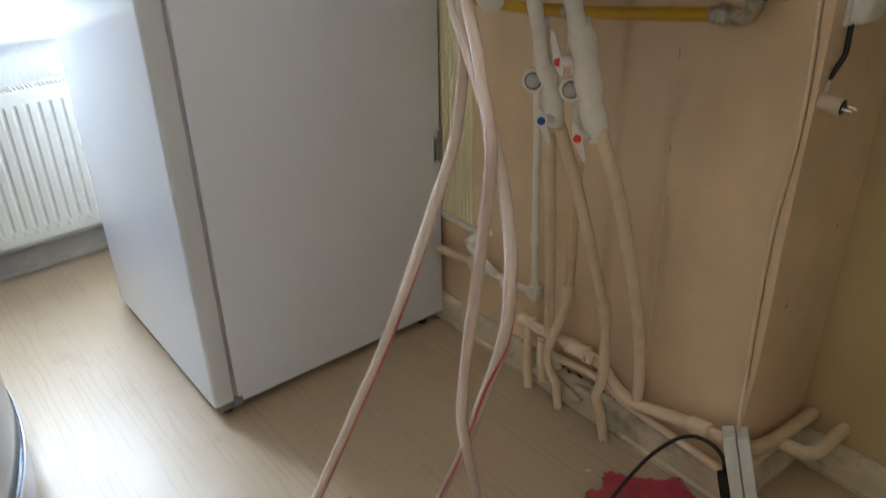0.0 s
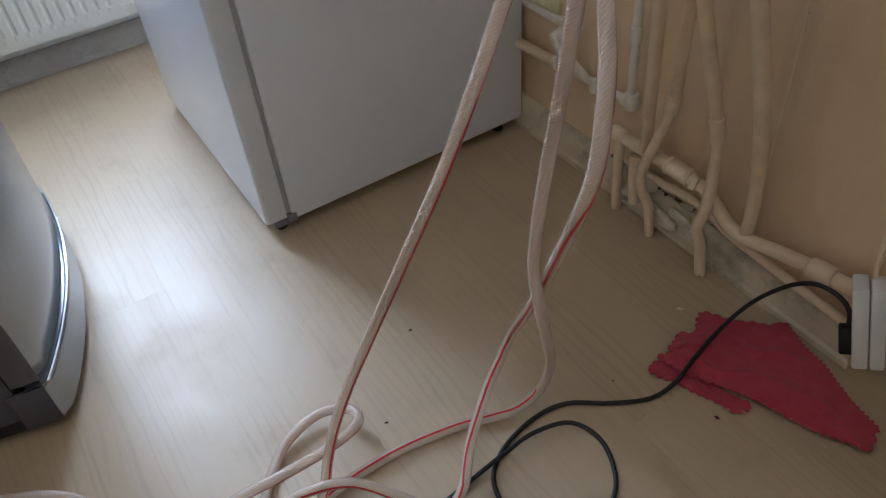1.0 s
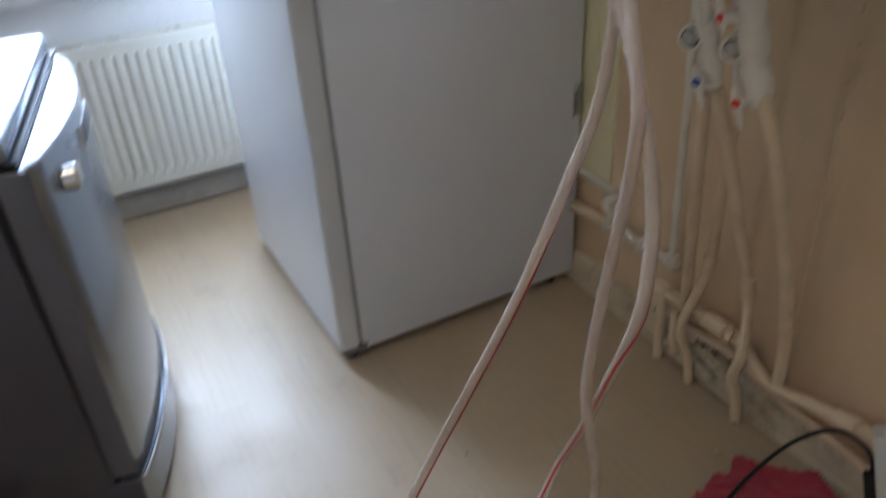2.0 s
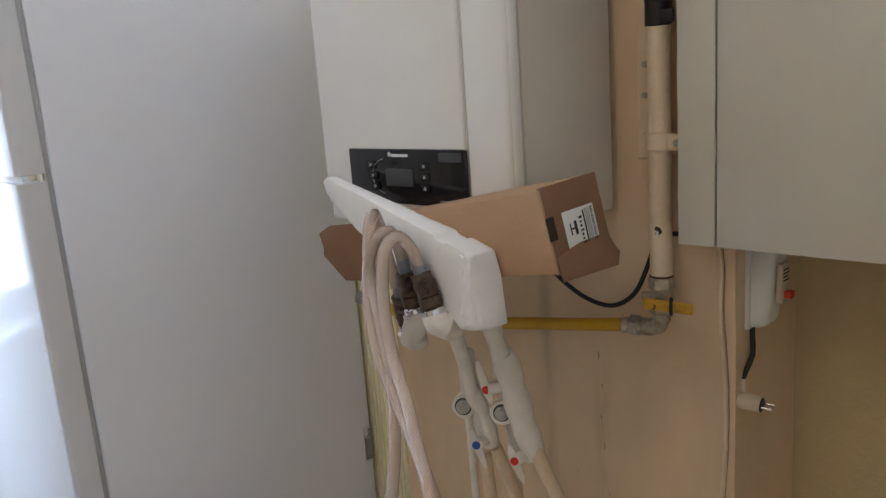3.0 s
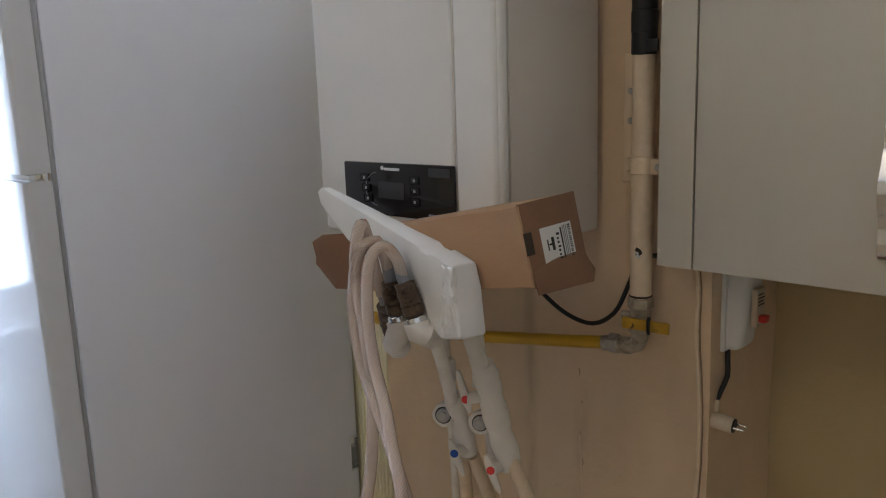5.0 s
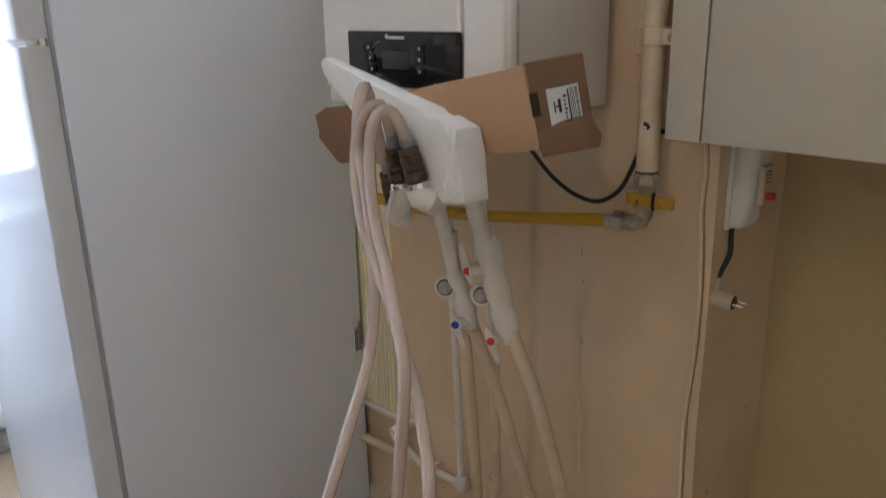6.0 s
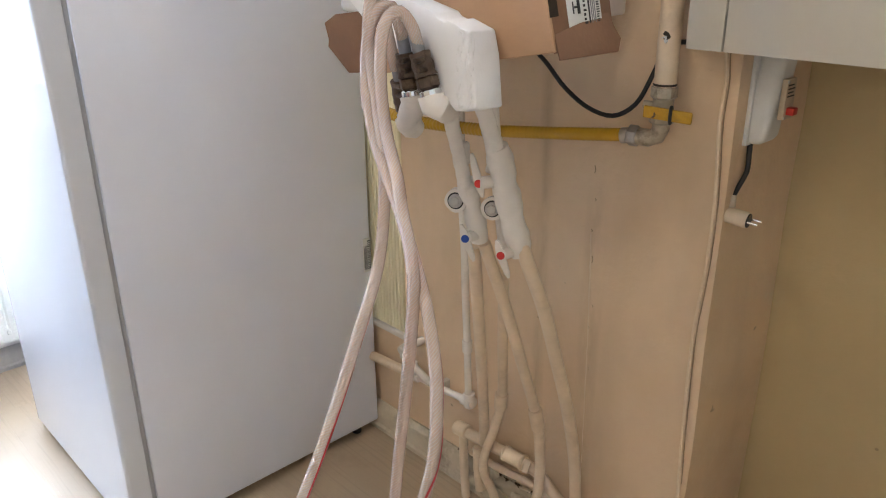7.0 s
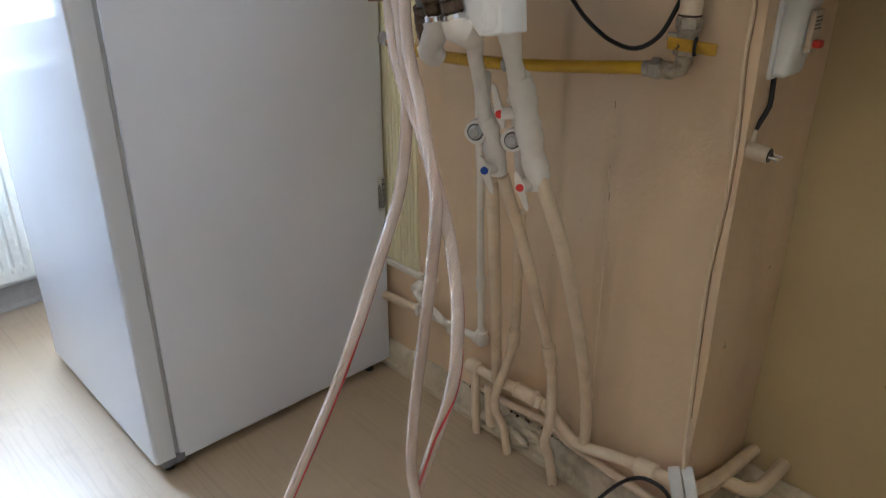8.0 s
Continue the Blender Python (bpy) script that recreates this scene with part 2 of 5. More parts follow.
M_PLASTIC_WHITE = surf("white_plastic", (0.72, 0.71, 0.68), 0.34, var=0.04, scale=14, stain=(0.5, 0.46, 0.38), stain_amount=0.3, stain_scale=12)
M_PLASTIC_AGED = surf("aged_cream_plastic", (0.62, 0.50, 0.36), 0.42, var=0.06, scale=20, stain=(0.36, 0.28, 0.18), stain_amount=0.5, stain_scale=18)
M_RED = surf("red_plastic", (0.60, 0.035, 0.02), 0.3, var=0.06)
M_RED_MARK = surf("red_mark", (0.70, 0.04, 0.03), 0.4, var=0.03)
M_BLUE_MARK = surf("blue_mark", (0.02, 0.09, 0.42), 0.4, var=0.03)
M_STRIPE = surf("red_hose_stripe", (0.50, 0.008, 0.012), 0.35, var=0.08)
M_HOSE = hose_pvc("braided_pvc_hose", (0.95, 0.72, 0.585))
M_GAS_YELLOW = surf("yellow_gas_hose_cover", (0.58, 0.325, 0.015), 0.35, var=0.10, scale=18)
M_YELLOW = surf("yellow_lever", (0.55, 0.30, 0.015), 0.4, var=0.15, scale=40, stain=(0.2, 0.12, 0.03), stain_scale=60)
M_RADIATOR = surf("radiator_enamel", (0.76, 0.74, 0.64), 0.3, var=0.02)
M_WINDOW = surf("white_upvc", (0.80, 0.80, 0.80), 0.3, var=0.02)
M_SILL = surf("white_sill_stone", (0.74, 0.73, 0.70), 0.3, var=0.06, scale=9)
M_GLASS = clear_glass("window_glass")
M_DIRT = surf("dark_dirt", (0.05, 0.035, 0.022), 0.9, var=0.4, scale=40)
M_GRIME = surf("brown_dust", (0.17, 0.12, 0.075), 0.9, var=0.4, scale=40)
# brown for the paint cracks and for the drawn shadow of the corner cable
M_CRACK_SHADOW = surf("brown_crack_shadow_line", (0.40, 0.285, 0.175), 0.8, var=0.3, scale=40)
M_PLASTER_CHIP = surf("plaster_chip", (0.75, 0.73, 0.69), 0.8)


def foam_mat():
    m, nt, bsdf, tc = nodes_of("white_polystyrene")
    v = nt.nodes.new("ShaderNodeTexVoronoi")
    v.inputs["Scale"].default_value = 260
    nt.links.new(tc.outputs["Object"], v.inputs["Vector"])
    broad = noise_node(nt, tc.outputs["Object"], 9, 4)
    nt.links.new(mix(nt, ramp(nt, broad, 0.3, 0.7), (0.82, 0.79, 0.74), (0.88, 0.86, 0.82)), bsdf.inputs["Base Color"])
    bsdf.inputs["Roughness"].default_value = 0.75
    bump(nt, bsdf, v.outputs["Distance"], 0.18, 0.0008)
    return m


def cloth_mat():
    m, nt, bsdf, tc = nodes_of("raspberry_microfibre")
    fuzz = noise_node(nt, tc.outputs["Object"], 210, 4, 0.75)
    soft = noise_node(nt, tc.outputs["Object"], 22, 5, 0.65)
    c = mix(nt, ramp(nt, soft, 0.3, 0.7), (0.52, 0.040, 0.070), (0.65, 0.062, 0.098))
    c = mix(nt, ramp(nt, fuzz, 0.35, 0.7, 0, 0.4), c, (0.38, 0.024, 0.048))
    nt.links.new(c, bsdf.inputs["Base Color"])
    bsdf.inputs["Roughness"].default_value = 0.95
    bsdf.inputs["Sheen Weight"].default_value = 0.15
    bump(nt, bsdf, fuzz, 1.0, 0.005)
    return m


M_FOAM, M_CLOTH = foam_mat(), cloth_mat()


def lit_switch():
    m, nt, bsdf, tc = nodes_of("lit_red_switch")
    bsdf.inputs["Base Color"].default_value = (0.8, 0.06, 0.02, 1)
    bsdf.inputs["Emission Color"].default_value = (1, 0.07, 0.015, 1)
    bsdf.inputs["Emission Strength"].default_value = 0.7
    bsdf.inputs["Roughness"].default_value = 0.25
    return m


M_SWITCH = lit_switch()


def opal():
    m, nt, bsdf, tc = nodes_of("lit_opal_glass")
    bsdf.inputs["Base Color"].default_value = (0.85, 0.82, 0.75, 1)
    bsdf.inputs["Emission Color"].default_value = (1.0, 0.80, 0.50, 1)
    bsdf.inputs["Emission Strength"].default_value = 2.5
    bsdf.inputs["Roughness"].default_value = 0.3
    return m


M_OPAL = opal()


# ---- mesh tools ----
def mesh_from(name, bm, sharp=38):
    bmesh.ops.recalc_face_normals(bm, faces=bm.faces)
    me = bpy.data.meshes.new(name)
    bm.to_mesh(me)
    bm.free()
    me.polygons.foreach_set("use_smooth", [True] * len(me.polygons))
    me.set_sharp_from_angle(angle=radians(sharp))
    return me


def part(name, bm, material, parent=None, label="", sharp=38):
    ob = new(name, mesh_from(name, bm, sharp))
    ob.data.materials.append(material)
    if parent is not None:
        ob.parent = parent
    return tagged(ob, label)


def thing(name, label, category, group="", kind="", m=None):
    ob = new(name)
    ob.empty_display_size = 0.05
    if m is not None:
        ob.matrix_world = m
    return tagged(ob, label, category, group, kind)


def bm_box(x0, x1, y0, y1, z0, z1, bevel=0.0, seg=2, bm=None, m=None):
    own = bm is None
    b = bmesh.new()
    bmesh.ops.create_cube(b, size=1)
    for v in b.verts:
        v.co = Vector(((x0 + x1) / 2 + v.co.x * (x1 - x0), (y0 + y1) / 2 + v.co.y * (y1 - y0), (z0 + z1) / 2 + v.co.z * (z1 - z0)))
    if bevel > 0:
        bmesh.ops.bevel(b, geom=list(b.edges), offset=bevel, segments=seg, affect="EDGES", profile=0.5)
    if m is not None:
        b.transform(m)
    if own:
        return b
    me = bpy.data.meshes.new("tmp")
    b.to_mesh(me)
    b.free()
    bm.from_mesh(me)
    bpy.data.meshes.remove(me)
    return bm


def join(bm, other):
    me = bpy.data.meshes.new("tmp")
    other.to_mesh(me)
    other.free()
    bm.from_mesh(me)
    bpy.data.meshes.remove(me)
    return bm


def smooth_path(pts, step=0.012):
    """Catmull-Rom line through the points, about one point per step."""
    P = [Vector(p) for p in pts]
    P = [P[0] * 2 - P[1]] + P + [P[-1] * 2 - P[-2]]
    out = []
    for i in range(1, len(P) - 2):
        a, b, c, d = P[i - 1:i + 3]
        n = max(1, int((c - b).length / step))
        for k in range(n):
            t = k / n
            out.append(0.5 * ((2 * b) + (c - a) * t + (2 * a - 5 * b + 4 * c - d) * t * t + (3 * b - a - 3 * c + d) * t ** 3))
    return out + [P[-2]]


def sweep(path, radius, seg=12, caps=True, arc=(0.0, 2 * math.pi), lift=0.0, uv=False, toward=None):
    """A tube along a path. radius: a number or a function of the share of the way. arc: only that part of the round."""
    bm = bmesh.new()
    layer = bm.loops.layers.uv.new("UVMap") if uv else None
    n = len(path)
    full = arc[1] - arc[0] > 6.28
    cols = seg if full else seg + 1
    ref = None
    rings, dist, run = [], [], 0.0
    for i, p in enumerate(path):
        d = (path[min(i + 1, n - 1)] - path[max(i - 1, 0)]).normalized()
        if ref is None:
            ref = Vector((0, 0, 1)) if abs(d.z) < 0.9 else Vector((0, 1, 0))
        if toward is not None:
            ref = Vector(toward(i / (n - 1)) if callable(toward) else toward)
        ref = (ref - d * ref.dot(d)).normalized()
        side = d.cross(ref)
        r = radius(i / (n - 1)) if callable(radius) else radius
        r += lift
        ring = []
        for k in range(cols):
            a = arc[0] + (arc[1] - arc[0]) * k / seg
            ring.append(bm.verts.new(p + ref * (math.cos(a) * r) + side * (math.sin(a) * r)))
        rings.append(ring)
        run += (path[i] - path[i - 1]).length if i else 0
        dist.append(run)
    for i in range(n - 1):
        for k in range(cols if full else cols - 1):
            k2 = (k + 1) % cols
            f = bm.faces.new((rings[i][k], rings[i][k2], rings[i + 1][k2], rings[i + 1][k]))
            if uv:
                for lp, (u, v) in zip(f.loops, ((k, i), (k + 1, i), (k + 1, i + 1), (k, i + 1))):
                    lp[layer].uv = (u / seg * 0.066, dist[v])
    if caps and full:
        bm.faces.new(rings[0][::-1])
        bm.faces.new(rings[-1])
    return bm


def pipe(name, pts, r, material, parent, label="", seg=14, straight=False, step=0.012):
    path = [Vector(p) for p in pts] if straight else smooth_path(pts, step)
    return part(name, sweep(path, r, seg), material, parent, label)


def rod(a, b, r, seg=16, bevel=0.15):
    """A cylinder from a to b with softened rims."""
    a, b = Vector(a), Vector(b)
    d = (b - a)
    e = min(bevel * r, d.length * 0.3)
    u = d.normalized()
    path = [a, a + u * 1e-4, a + u * e, b - u * e, b - u * 1e-4, b]
    rad = [r - e, r - e * 0.9, r, r, r - e * 0.9, r - e]
    bm = bmesh.new()
    ref = Vector((0, 0, 1)) if abs(u.z) < 0.9 else Vector((0, 1, 0))
    ref = (ref - u * ref.dot(u)).normalized()
    side = u.cross(ref)
    rings = [[bm.verts.new(p + ref * (math.cos(2 * math.pi * k / seg) * q) + side * (math.sin(2 * math.pi * k / seg) * q)) for k in range(seg)] for p, q in zip(path, rad)]
    for i in range(len(rings) - 1):
        for k in range(seg):
            bm.faces.new((rings[i][k], rings[i][(k + 1) % seg], rings[i + 1][(k + 1) % seg], rings[i + 1][k]))
    bm.faces.new(rings[0][::-1])
    bm.faces.new(rings[-1])
    return bm


def extrude_outline(pts, depth, bevel=0.0, seg=2):
    """An outline in x, z pulled along y by depth."""
    bm = bmesh.new()
    f = bm.faces.new([bm.verts.new((x, 0, z)) for x, z in pts])
    ext = bmesh.ops.extrude_face_region(bm, geom=[f])
    for v in (g for g in ext["geom"] if isinstance(g, bmesh.types.BMVert)):
        v.co.y += depth
    if bevel:
        bmesh.ops.bevel(bm, geom=list(bm.edges), offset=bevel, segments=seg, affect="EDGES", profile=0.5)
    return bm


def moved(bm, m):
    bm.transform(m)
    return bm


def roughen(bm, amount, scale, seed=0.0):
    for v in bm.verts:
        n = noise.noise_vector(v.co * scale + Vector((seed, seed * 2, 0)))
        v.co += n * amount
    return bm


# ---- the room ----
WX, WY, RY, CX, EAST, SOUTH, TOP = -2.89, 1.243, 1.505, -0.798, 1.15, -2.2, 2.55


def wall(name, bm, mat, label):
    return tagged(part(name, bm, mat), label, "wall", kind="structure")


def uneven(x0, x1, y0, y1, z0, z1, cuts, amount):
    """A wall block with a gently uneven face."""
    bm = bm_box(x0, x1, y0, y1, z0, z1)
    bmesh.ops.subdivide_edges(bm, edges=list(bm.edges), cuts=cuts, use_grid_fill=True)
    for v in bm.verts:
        k = noise.noise(Vector((v.co.x * 3, v.co.y * 3, v.co.z * 1.7)))
        k2 = noise.noise(Vector((v.co.x * 9 + 5, v.co.y * 9, v.co.z * 3.1)))
        if abs(v.co.y - y0) < 1e-4 and x0 < v.co.x < x1 + 1e-4:
            v.co.y += amount * (k + 0.5 * k2)
        if abs(v.co.x - x1) < 1e-4:
            v.co.x += amount * 1.6 * (k2 + 0.6 * k)
    return bm


wall("wall_north", uneven(WX - 0.2, CX, WY, WY + 0.45, 0, TOP, 40, 0.004), M_WALL, "uneven cream oil-painted pipe chase wall with stains")
wall("wall_recess", bm_box(CX - 0.05, EAST + 0.15, RY, RY + 0.2, 0, TOP), M_WALL_RECESS_SHADED, "cream wall in the recess under the cabinet, darkened for shade")
# unseen closing wall, kept near and white to bounce light onto the fridge side
wall("wall_east", bm_box(EAST, EAST + 0.15, SOUTH - 0.15, RY, 0, TOP), M_WALL_EAST, "unseen plain white wall closing the kitchen, bounces light in")
# unseen partition, added to keep light from the east off the recess
wall("wall_shade_partition", bm_box(-0.02, 0.12, 0.72, RY, 0, TOP), M_WALL_FAR, "unseen plain cream partition added to shade the recess")
wall("wall_south", bm_box(WX - 0.2, EAST, SOUTH - 0.15, SOUTH, 0, TOP), M_WALL_FAR, "plain pale painted wall closing the kitchen")
tagged(part("ceiling", bm_box(WX - 0.2, EAST + 0.15, SOUTH - 0.15, RY + 0.2, TOP, TOP + 0.12), M_CEIL), "plain white painted ceiling", "ceiling", kind="structure")

# window wall with its opening
Z0, Z1 = 0.80, 2.12
OPENINGS = [(-0.12, 0.98, Z0, Z1)]
_w = bmesh.new()
_y = SOUTH - 0.15
for a, b, z0, z1 in OPENINGS:
    bm_box(WX - 0.2, WX, _y, a, 0, TOP, bm=_w)
    bm_box(WX - 0.2, WX, a, b, 0, z0, bm=_w)
    bm_box(WX - 0.2, WX, a, b, z1, TOP, bm=_w)
    _y = b
bm_box(WX - 0.2, WX, _y, WY, 0, TOP, bm=_w)
wall("wall_west", _w, M_WALL_EAST, "pale painted window wall above the radiator")


def build_window(name, label, a, b, z0, z1, cuts):
    win = thing(name, label, "window", kind="structure")
    marks = [a, *cuts, b]
    f = bmesh.new()
    x0, x1 = WX - 0.15, WX - 0.08
    bm_box(x0, x1, a, b, z0, z0 + 0.05, 0.006, bm=f)
    bm_box(x0, x1, a, b, z1 - 0.05, z1, 0.006, bm=f)
    for y in (a + 0.03, b - 0.03, *cuts):
        bm_box(x0, x1, y - 0.03, y + 0.03, z0 + 0.05, z1 - 0.05, 0.006, bm=f)
    part("window_frame", f, M_WINDOW, win)
    for p, q in zip(marks[:-1], marks[1:]):
        sb = bmesh.new()
        y0, y1 = p + 0.032, q - 0.032
        for r in ((y0, y1, z0 + 0.052, z0 + 0.10), (y0, y1, z1 - 0.10, z1 - 0.052), (y0, y0 + 0.05, z0 + 0.10, z1 - 0.10), (y1 - 0.05, y1, z0 + 0.10, z1 - 0.10)):
            bm_box(x0 + 0.01, x1 + 0.012, *r, 0.004, bm=sb)
        part("sash", sb, M_WINDOW, win)
        g = part("pane", bm_box(x0 + 0.03, x0 + 0.036, y0 + 0.05, y1 - 0.05, z0 + 0.10, z1 - 0.10), M_GLASS, win)
        g.visible_shadow = False
    part("window_sill", bm_box(WX - 0.08, WX + 0.055, a - 0.03, b + 0.03, z0 - 0.055, z0 - 0.015, 0.006), M_SILL, win, "white stone sill board")


build_window("window_1", "white plastic window with two panes over a sill", *OPENINGS[0], (0.395,))

def build_ceiling_lamp():
    l = thing("ceiling_lamp", "round opal glass ceiling lamp switched on", "ceiling lamp")
    part("base", rod((-0.85, -0.52, TOP - 0.035), (-0.85, -0.52, TOP + 0.002), 0.16, 32), M_WINDOW, l)
    bowl = bmesh.new()
    bmesh.ops.create_uvsphere(bowl, u_segments=32, v_segments=16, radius=0.15)
    bmesh.ops.delete(bowl, geom=[v for v in bowl.verts if v.co.z > 0.001], context="VERTS")
    bowl.transform(Matrix.Translation((-0.85, -0.52, TOP - 0.035)) @ Matrix.Diagonal((1, 1, 0.6, 1)))
    part("shade", bowl, M_OPAL, l, "glowing opal glass bowl")


build_ceiling_lamp()

# skirting
def skirting(name, path, h, t, mat, label):
    """Boards with a rounded top and a small foot bead, mitred along the path."""
    bm = bmesh.new()
    prof = [(0, 0), (t + 0.006, 0), (t + 0.006, 0.012), (t, 0.018), (t, h - 0.018), (t * 0.62, h - 0.008), (t * 0.3, h), (0, h)]
    P = [Vector((*p, 0)) for p in path]
    rings = []
    for i, p in enumerate(P):
        dirs = []
        if i:
            dirs.append((P[i] - P[i - 1]).normalized())
        if i < len(P) - 1:
            dirs.append((P[i + 1] - P[i]).normalized())
        nrm = [Vector((d.y, -d.x, 0)) for d in dirs]
        mit = sum(nrm, Vector()).normalized()
        mit /= max(0.3, mit.dot(nrm[0]))
        rings.append([bm.verts.new(p + mit * a + Vector((0, 0, b))) for a, b in prof])
    for i in range(len(rings) - 1):
        for k in range(len(prof)):
            k2 = (k + 1) % len(prof)
            bm.faces.new((rings[i][k], rings[i][k2], rings[i + 1][k2], rings[i + 1][k]))
    bm.faces.new(rings[0])
    bm.faces.new(rings[-1][::-1])
    return tagged(part(name, bm, mat), label, "skirting board", kind="structure")


skirting("baseboard_north", [(-2.75, WY), (CX, WY), (CX, RY), (-0.02, RY)], 0.085, 0.02, M_SKIRT, "worn dirty cream painted skirting board along the pipe wall")
skirting("baseboard_west", [(WX, SOUTH), (WX, WY)], 0.075, 0.018, M_SKIRT_GREY, "scuffed grey skirting board under the radiator")

crack = thing("wall_crack", "broken hairline crack with small chips in the wall paint", "wall crack", kind="structure")
for x, z0, z1 in ((-1.066, 0.93, 0.915), (-1.060, 0.865, 0.860), (-1.064, 0.80, 0.795), (-1.058, 0.745, 0.730), (-1.050, 0.64, 0.634), (-1.056, 0.59, 0.582), (-1.049, 0.50, 0.482), (-1.041, 0.385, 0.379), (-1.042, 0.33, 0.318)):
    part("chip", roughen(sweep(smooth_path([(x, WY + 0.001, z0), (x + 0.003, WY + 0.0005, (z0 + z1) / 2), (x + 0.001, WY + 0.001, z1)], 0.004), 0.0008, 6), 0.0004, 90, x), M_CRACK_SHADOW, crack)

seam = [(-1.063, WY + 0.0004, 0.79), (-1.059, WY + 0.0004, 0.687), (-1.054, WY + 0.0004, 0.559), (-1.051, WY + 0.0004, 0.423), (-1.047, WY + 0.0004, 0.25)]
part("seam", roughen(sweep(smooth_path(seam, 0.006), 0.0012, 6), 0.0012, 45), M_PIPE, crack, "painted-over seam ridge")

# ribbed panel beside the fridge back
rp = thing("ribbed_panel", "pale yellow vertically ribbed wall panel behind the fridge", "wall panel", kind="structure")
for i in range(20):
    x = -1.634 - i * 0.0135
    part("slat", bm_box(x - 0.0133, x, WY - 0.008, WY + 0.004, 0.352, 1.9, 0.0022, 1), M_RIBBED, rp)
part("panel_trim", bm_box(-1.90, -1.615, WY - 0.016, WY + 0.004, 0.335, 0.351, 0.003), M_PIPE_WHITE, rp, "white trim strip")


# ---- fridge ----
def build_fridge():
    f = thing("fridge", "tall white two-door fridge freezer with a plain grey-white side", "fridge")
    X0, X1, YF, YB, H, S = -2.478, -1.748, 0.502, 1.224, 1.78, 1.335
    part("body", bm_box(X0, X1 - 0.002, YF + 0.062, YB, 0.028, H, 0.006), M_FRIDGE, f)
    part("gasket", bm_box(X0 + 0.005, X1 - 0.005, YF + 0.050, YF + 0.062, 0.05, H - 0.01, 0.002), M_GASKET, f)

    def door(z0, z1):
        """A door with softly rounded vertical edges."""
        bm = bmesh.new()
        pts = [(X0, YF + 0.05)] + [(X0 + 0.06 * (1 - math.cos(math.pi / 2 * k / 8)), YF + 0.045 * (1 - math.sin(math.pi / 2 * k / 8))) for k in range(9)]
        pts += [(X1 - 0.010 + 0.010 * math.sin(math.pi / 2 * k / 5), YF + 0.010 * (1 - math.cos(math.pi / 2 * k / 5))) for k in range(6)] + [(X1, YF + 0.05)]
        lo = [bm.verts.new((x, y, z0)) for x, y in pts]
        fc = bm.faces.new(lo)
        ex = bmesh.ops.extrude_face_region(bm, geom=[fc])
        for v in (g for g in ex["geom"] if isinstance(g, bmesh.types.BMVert)):
            v.co.z = z1
        return bm

    low = part("door", door(0.045, S - 0.006), M_FRIDGE_DOOR, f, "glossy white fridge door")
    up = part("freezer_door", door(S + 0.008, H - 0.004), M_FRIDGE_DOOR, f, "glossy white freezer door")
    part("handle_strip", bm_box(X0 + 0.02, X1 - 0.004, YF + 0.012, YF + 0.05, S - 0.007, S + 0.009, 0.003), M_CHROME, low, "chrome strip between the doors")
    part("hinge", moved(rod((0, 0, -0.012), (0, 0, 0.018), 0.010), pose(X1 - 0.010, YF + 0.044, S + 0.001)), M_CHROME, f, "small chrome middle hinge")
    part("kick_strip", bm_box(X0 + 0.02, X1 - 0.01, YF + 0.02, YF + 0.06, 0.015, 0.042, 0.003), M_GREY_MID, f)
    for x in (X0 + 0.05, X1 - 0.03):
        for y in (YF + 0.04, YB - 0.06):
            part("foot", rod((x, y, 0.0), (x, y, 0.03), 0.014), M_BLACK, f)
    part("hinge_plate", bm_box(X1 - 0.03, X1 - 0.001, YF + 0.050, YF + 0.075, 0.022, 0.048, 0.003), M_GREY_MID, f)
    st = part("sticker", bm_box(X1 - 0.002, X1 + 0.0006, YB - 0.026, YB - 0.002, 0.505, 0.600), M_PAPER, f, "small white rating sticker with a barcode")
    for i in range(16):
        z = 0.512 + i * 0.0052
        part("barcode_bar", bm_box(X1 + 0.0006, X1 + 0.0012, YB - 0.013, YB - 0.003, z, z + (0.0022 if i % 3 else 0.0034)), M_INK, st)
    for i in range(5):
        part("print_line", bm_box(X1 + 0.0006, X1 + 0.0012, YB - 0.0245 + i * 0.0022, YB - 0.0235 + i * 0.0022, 0.512, 0.58 - 0.008 * (i % 2)), M_INK, st)
    return f


build_fridge()


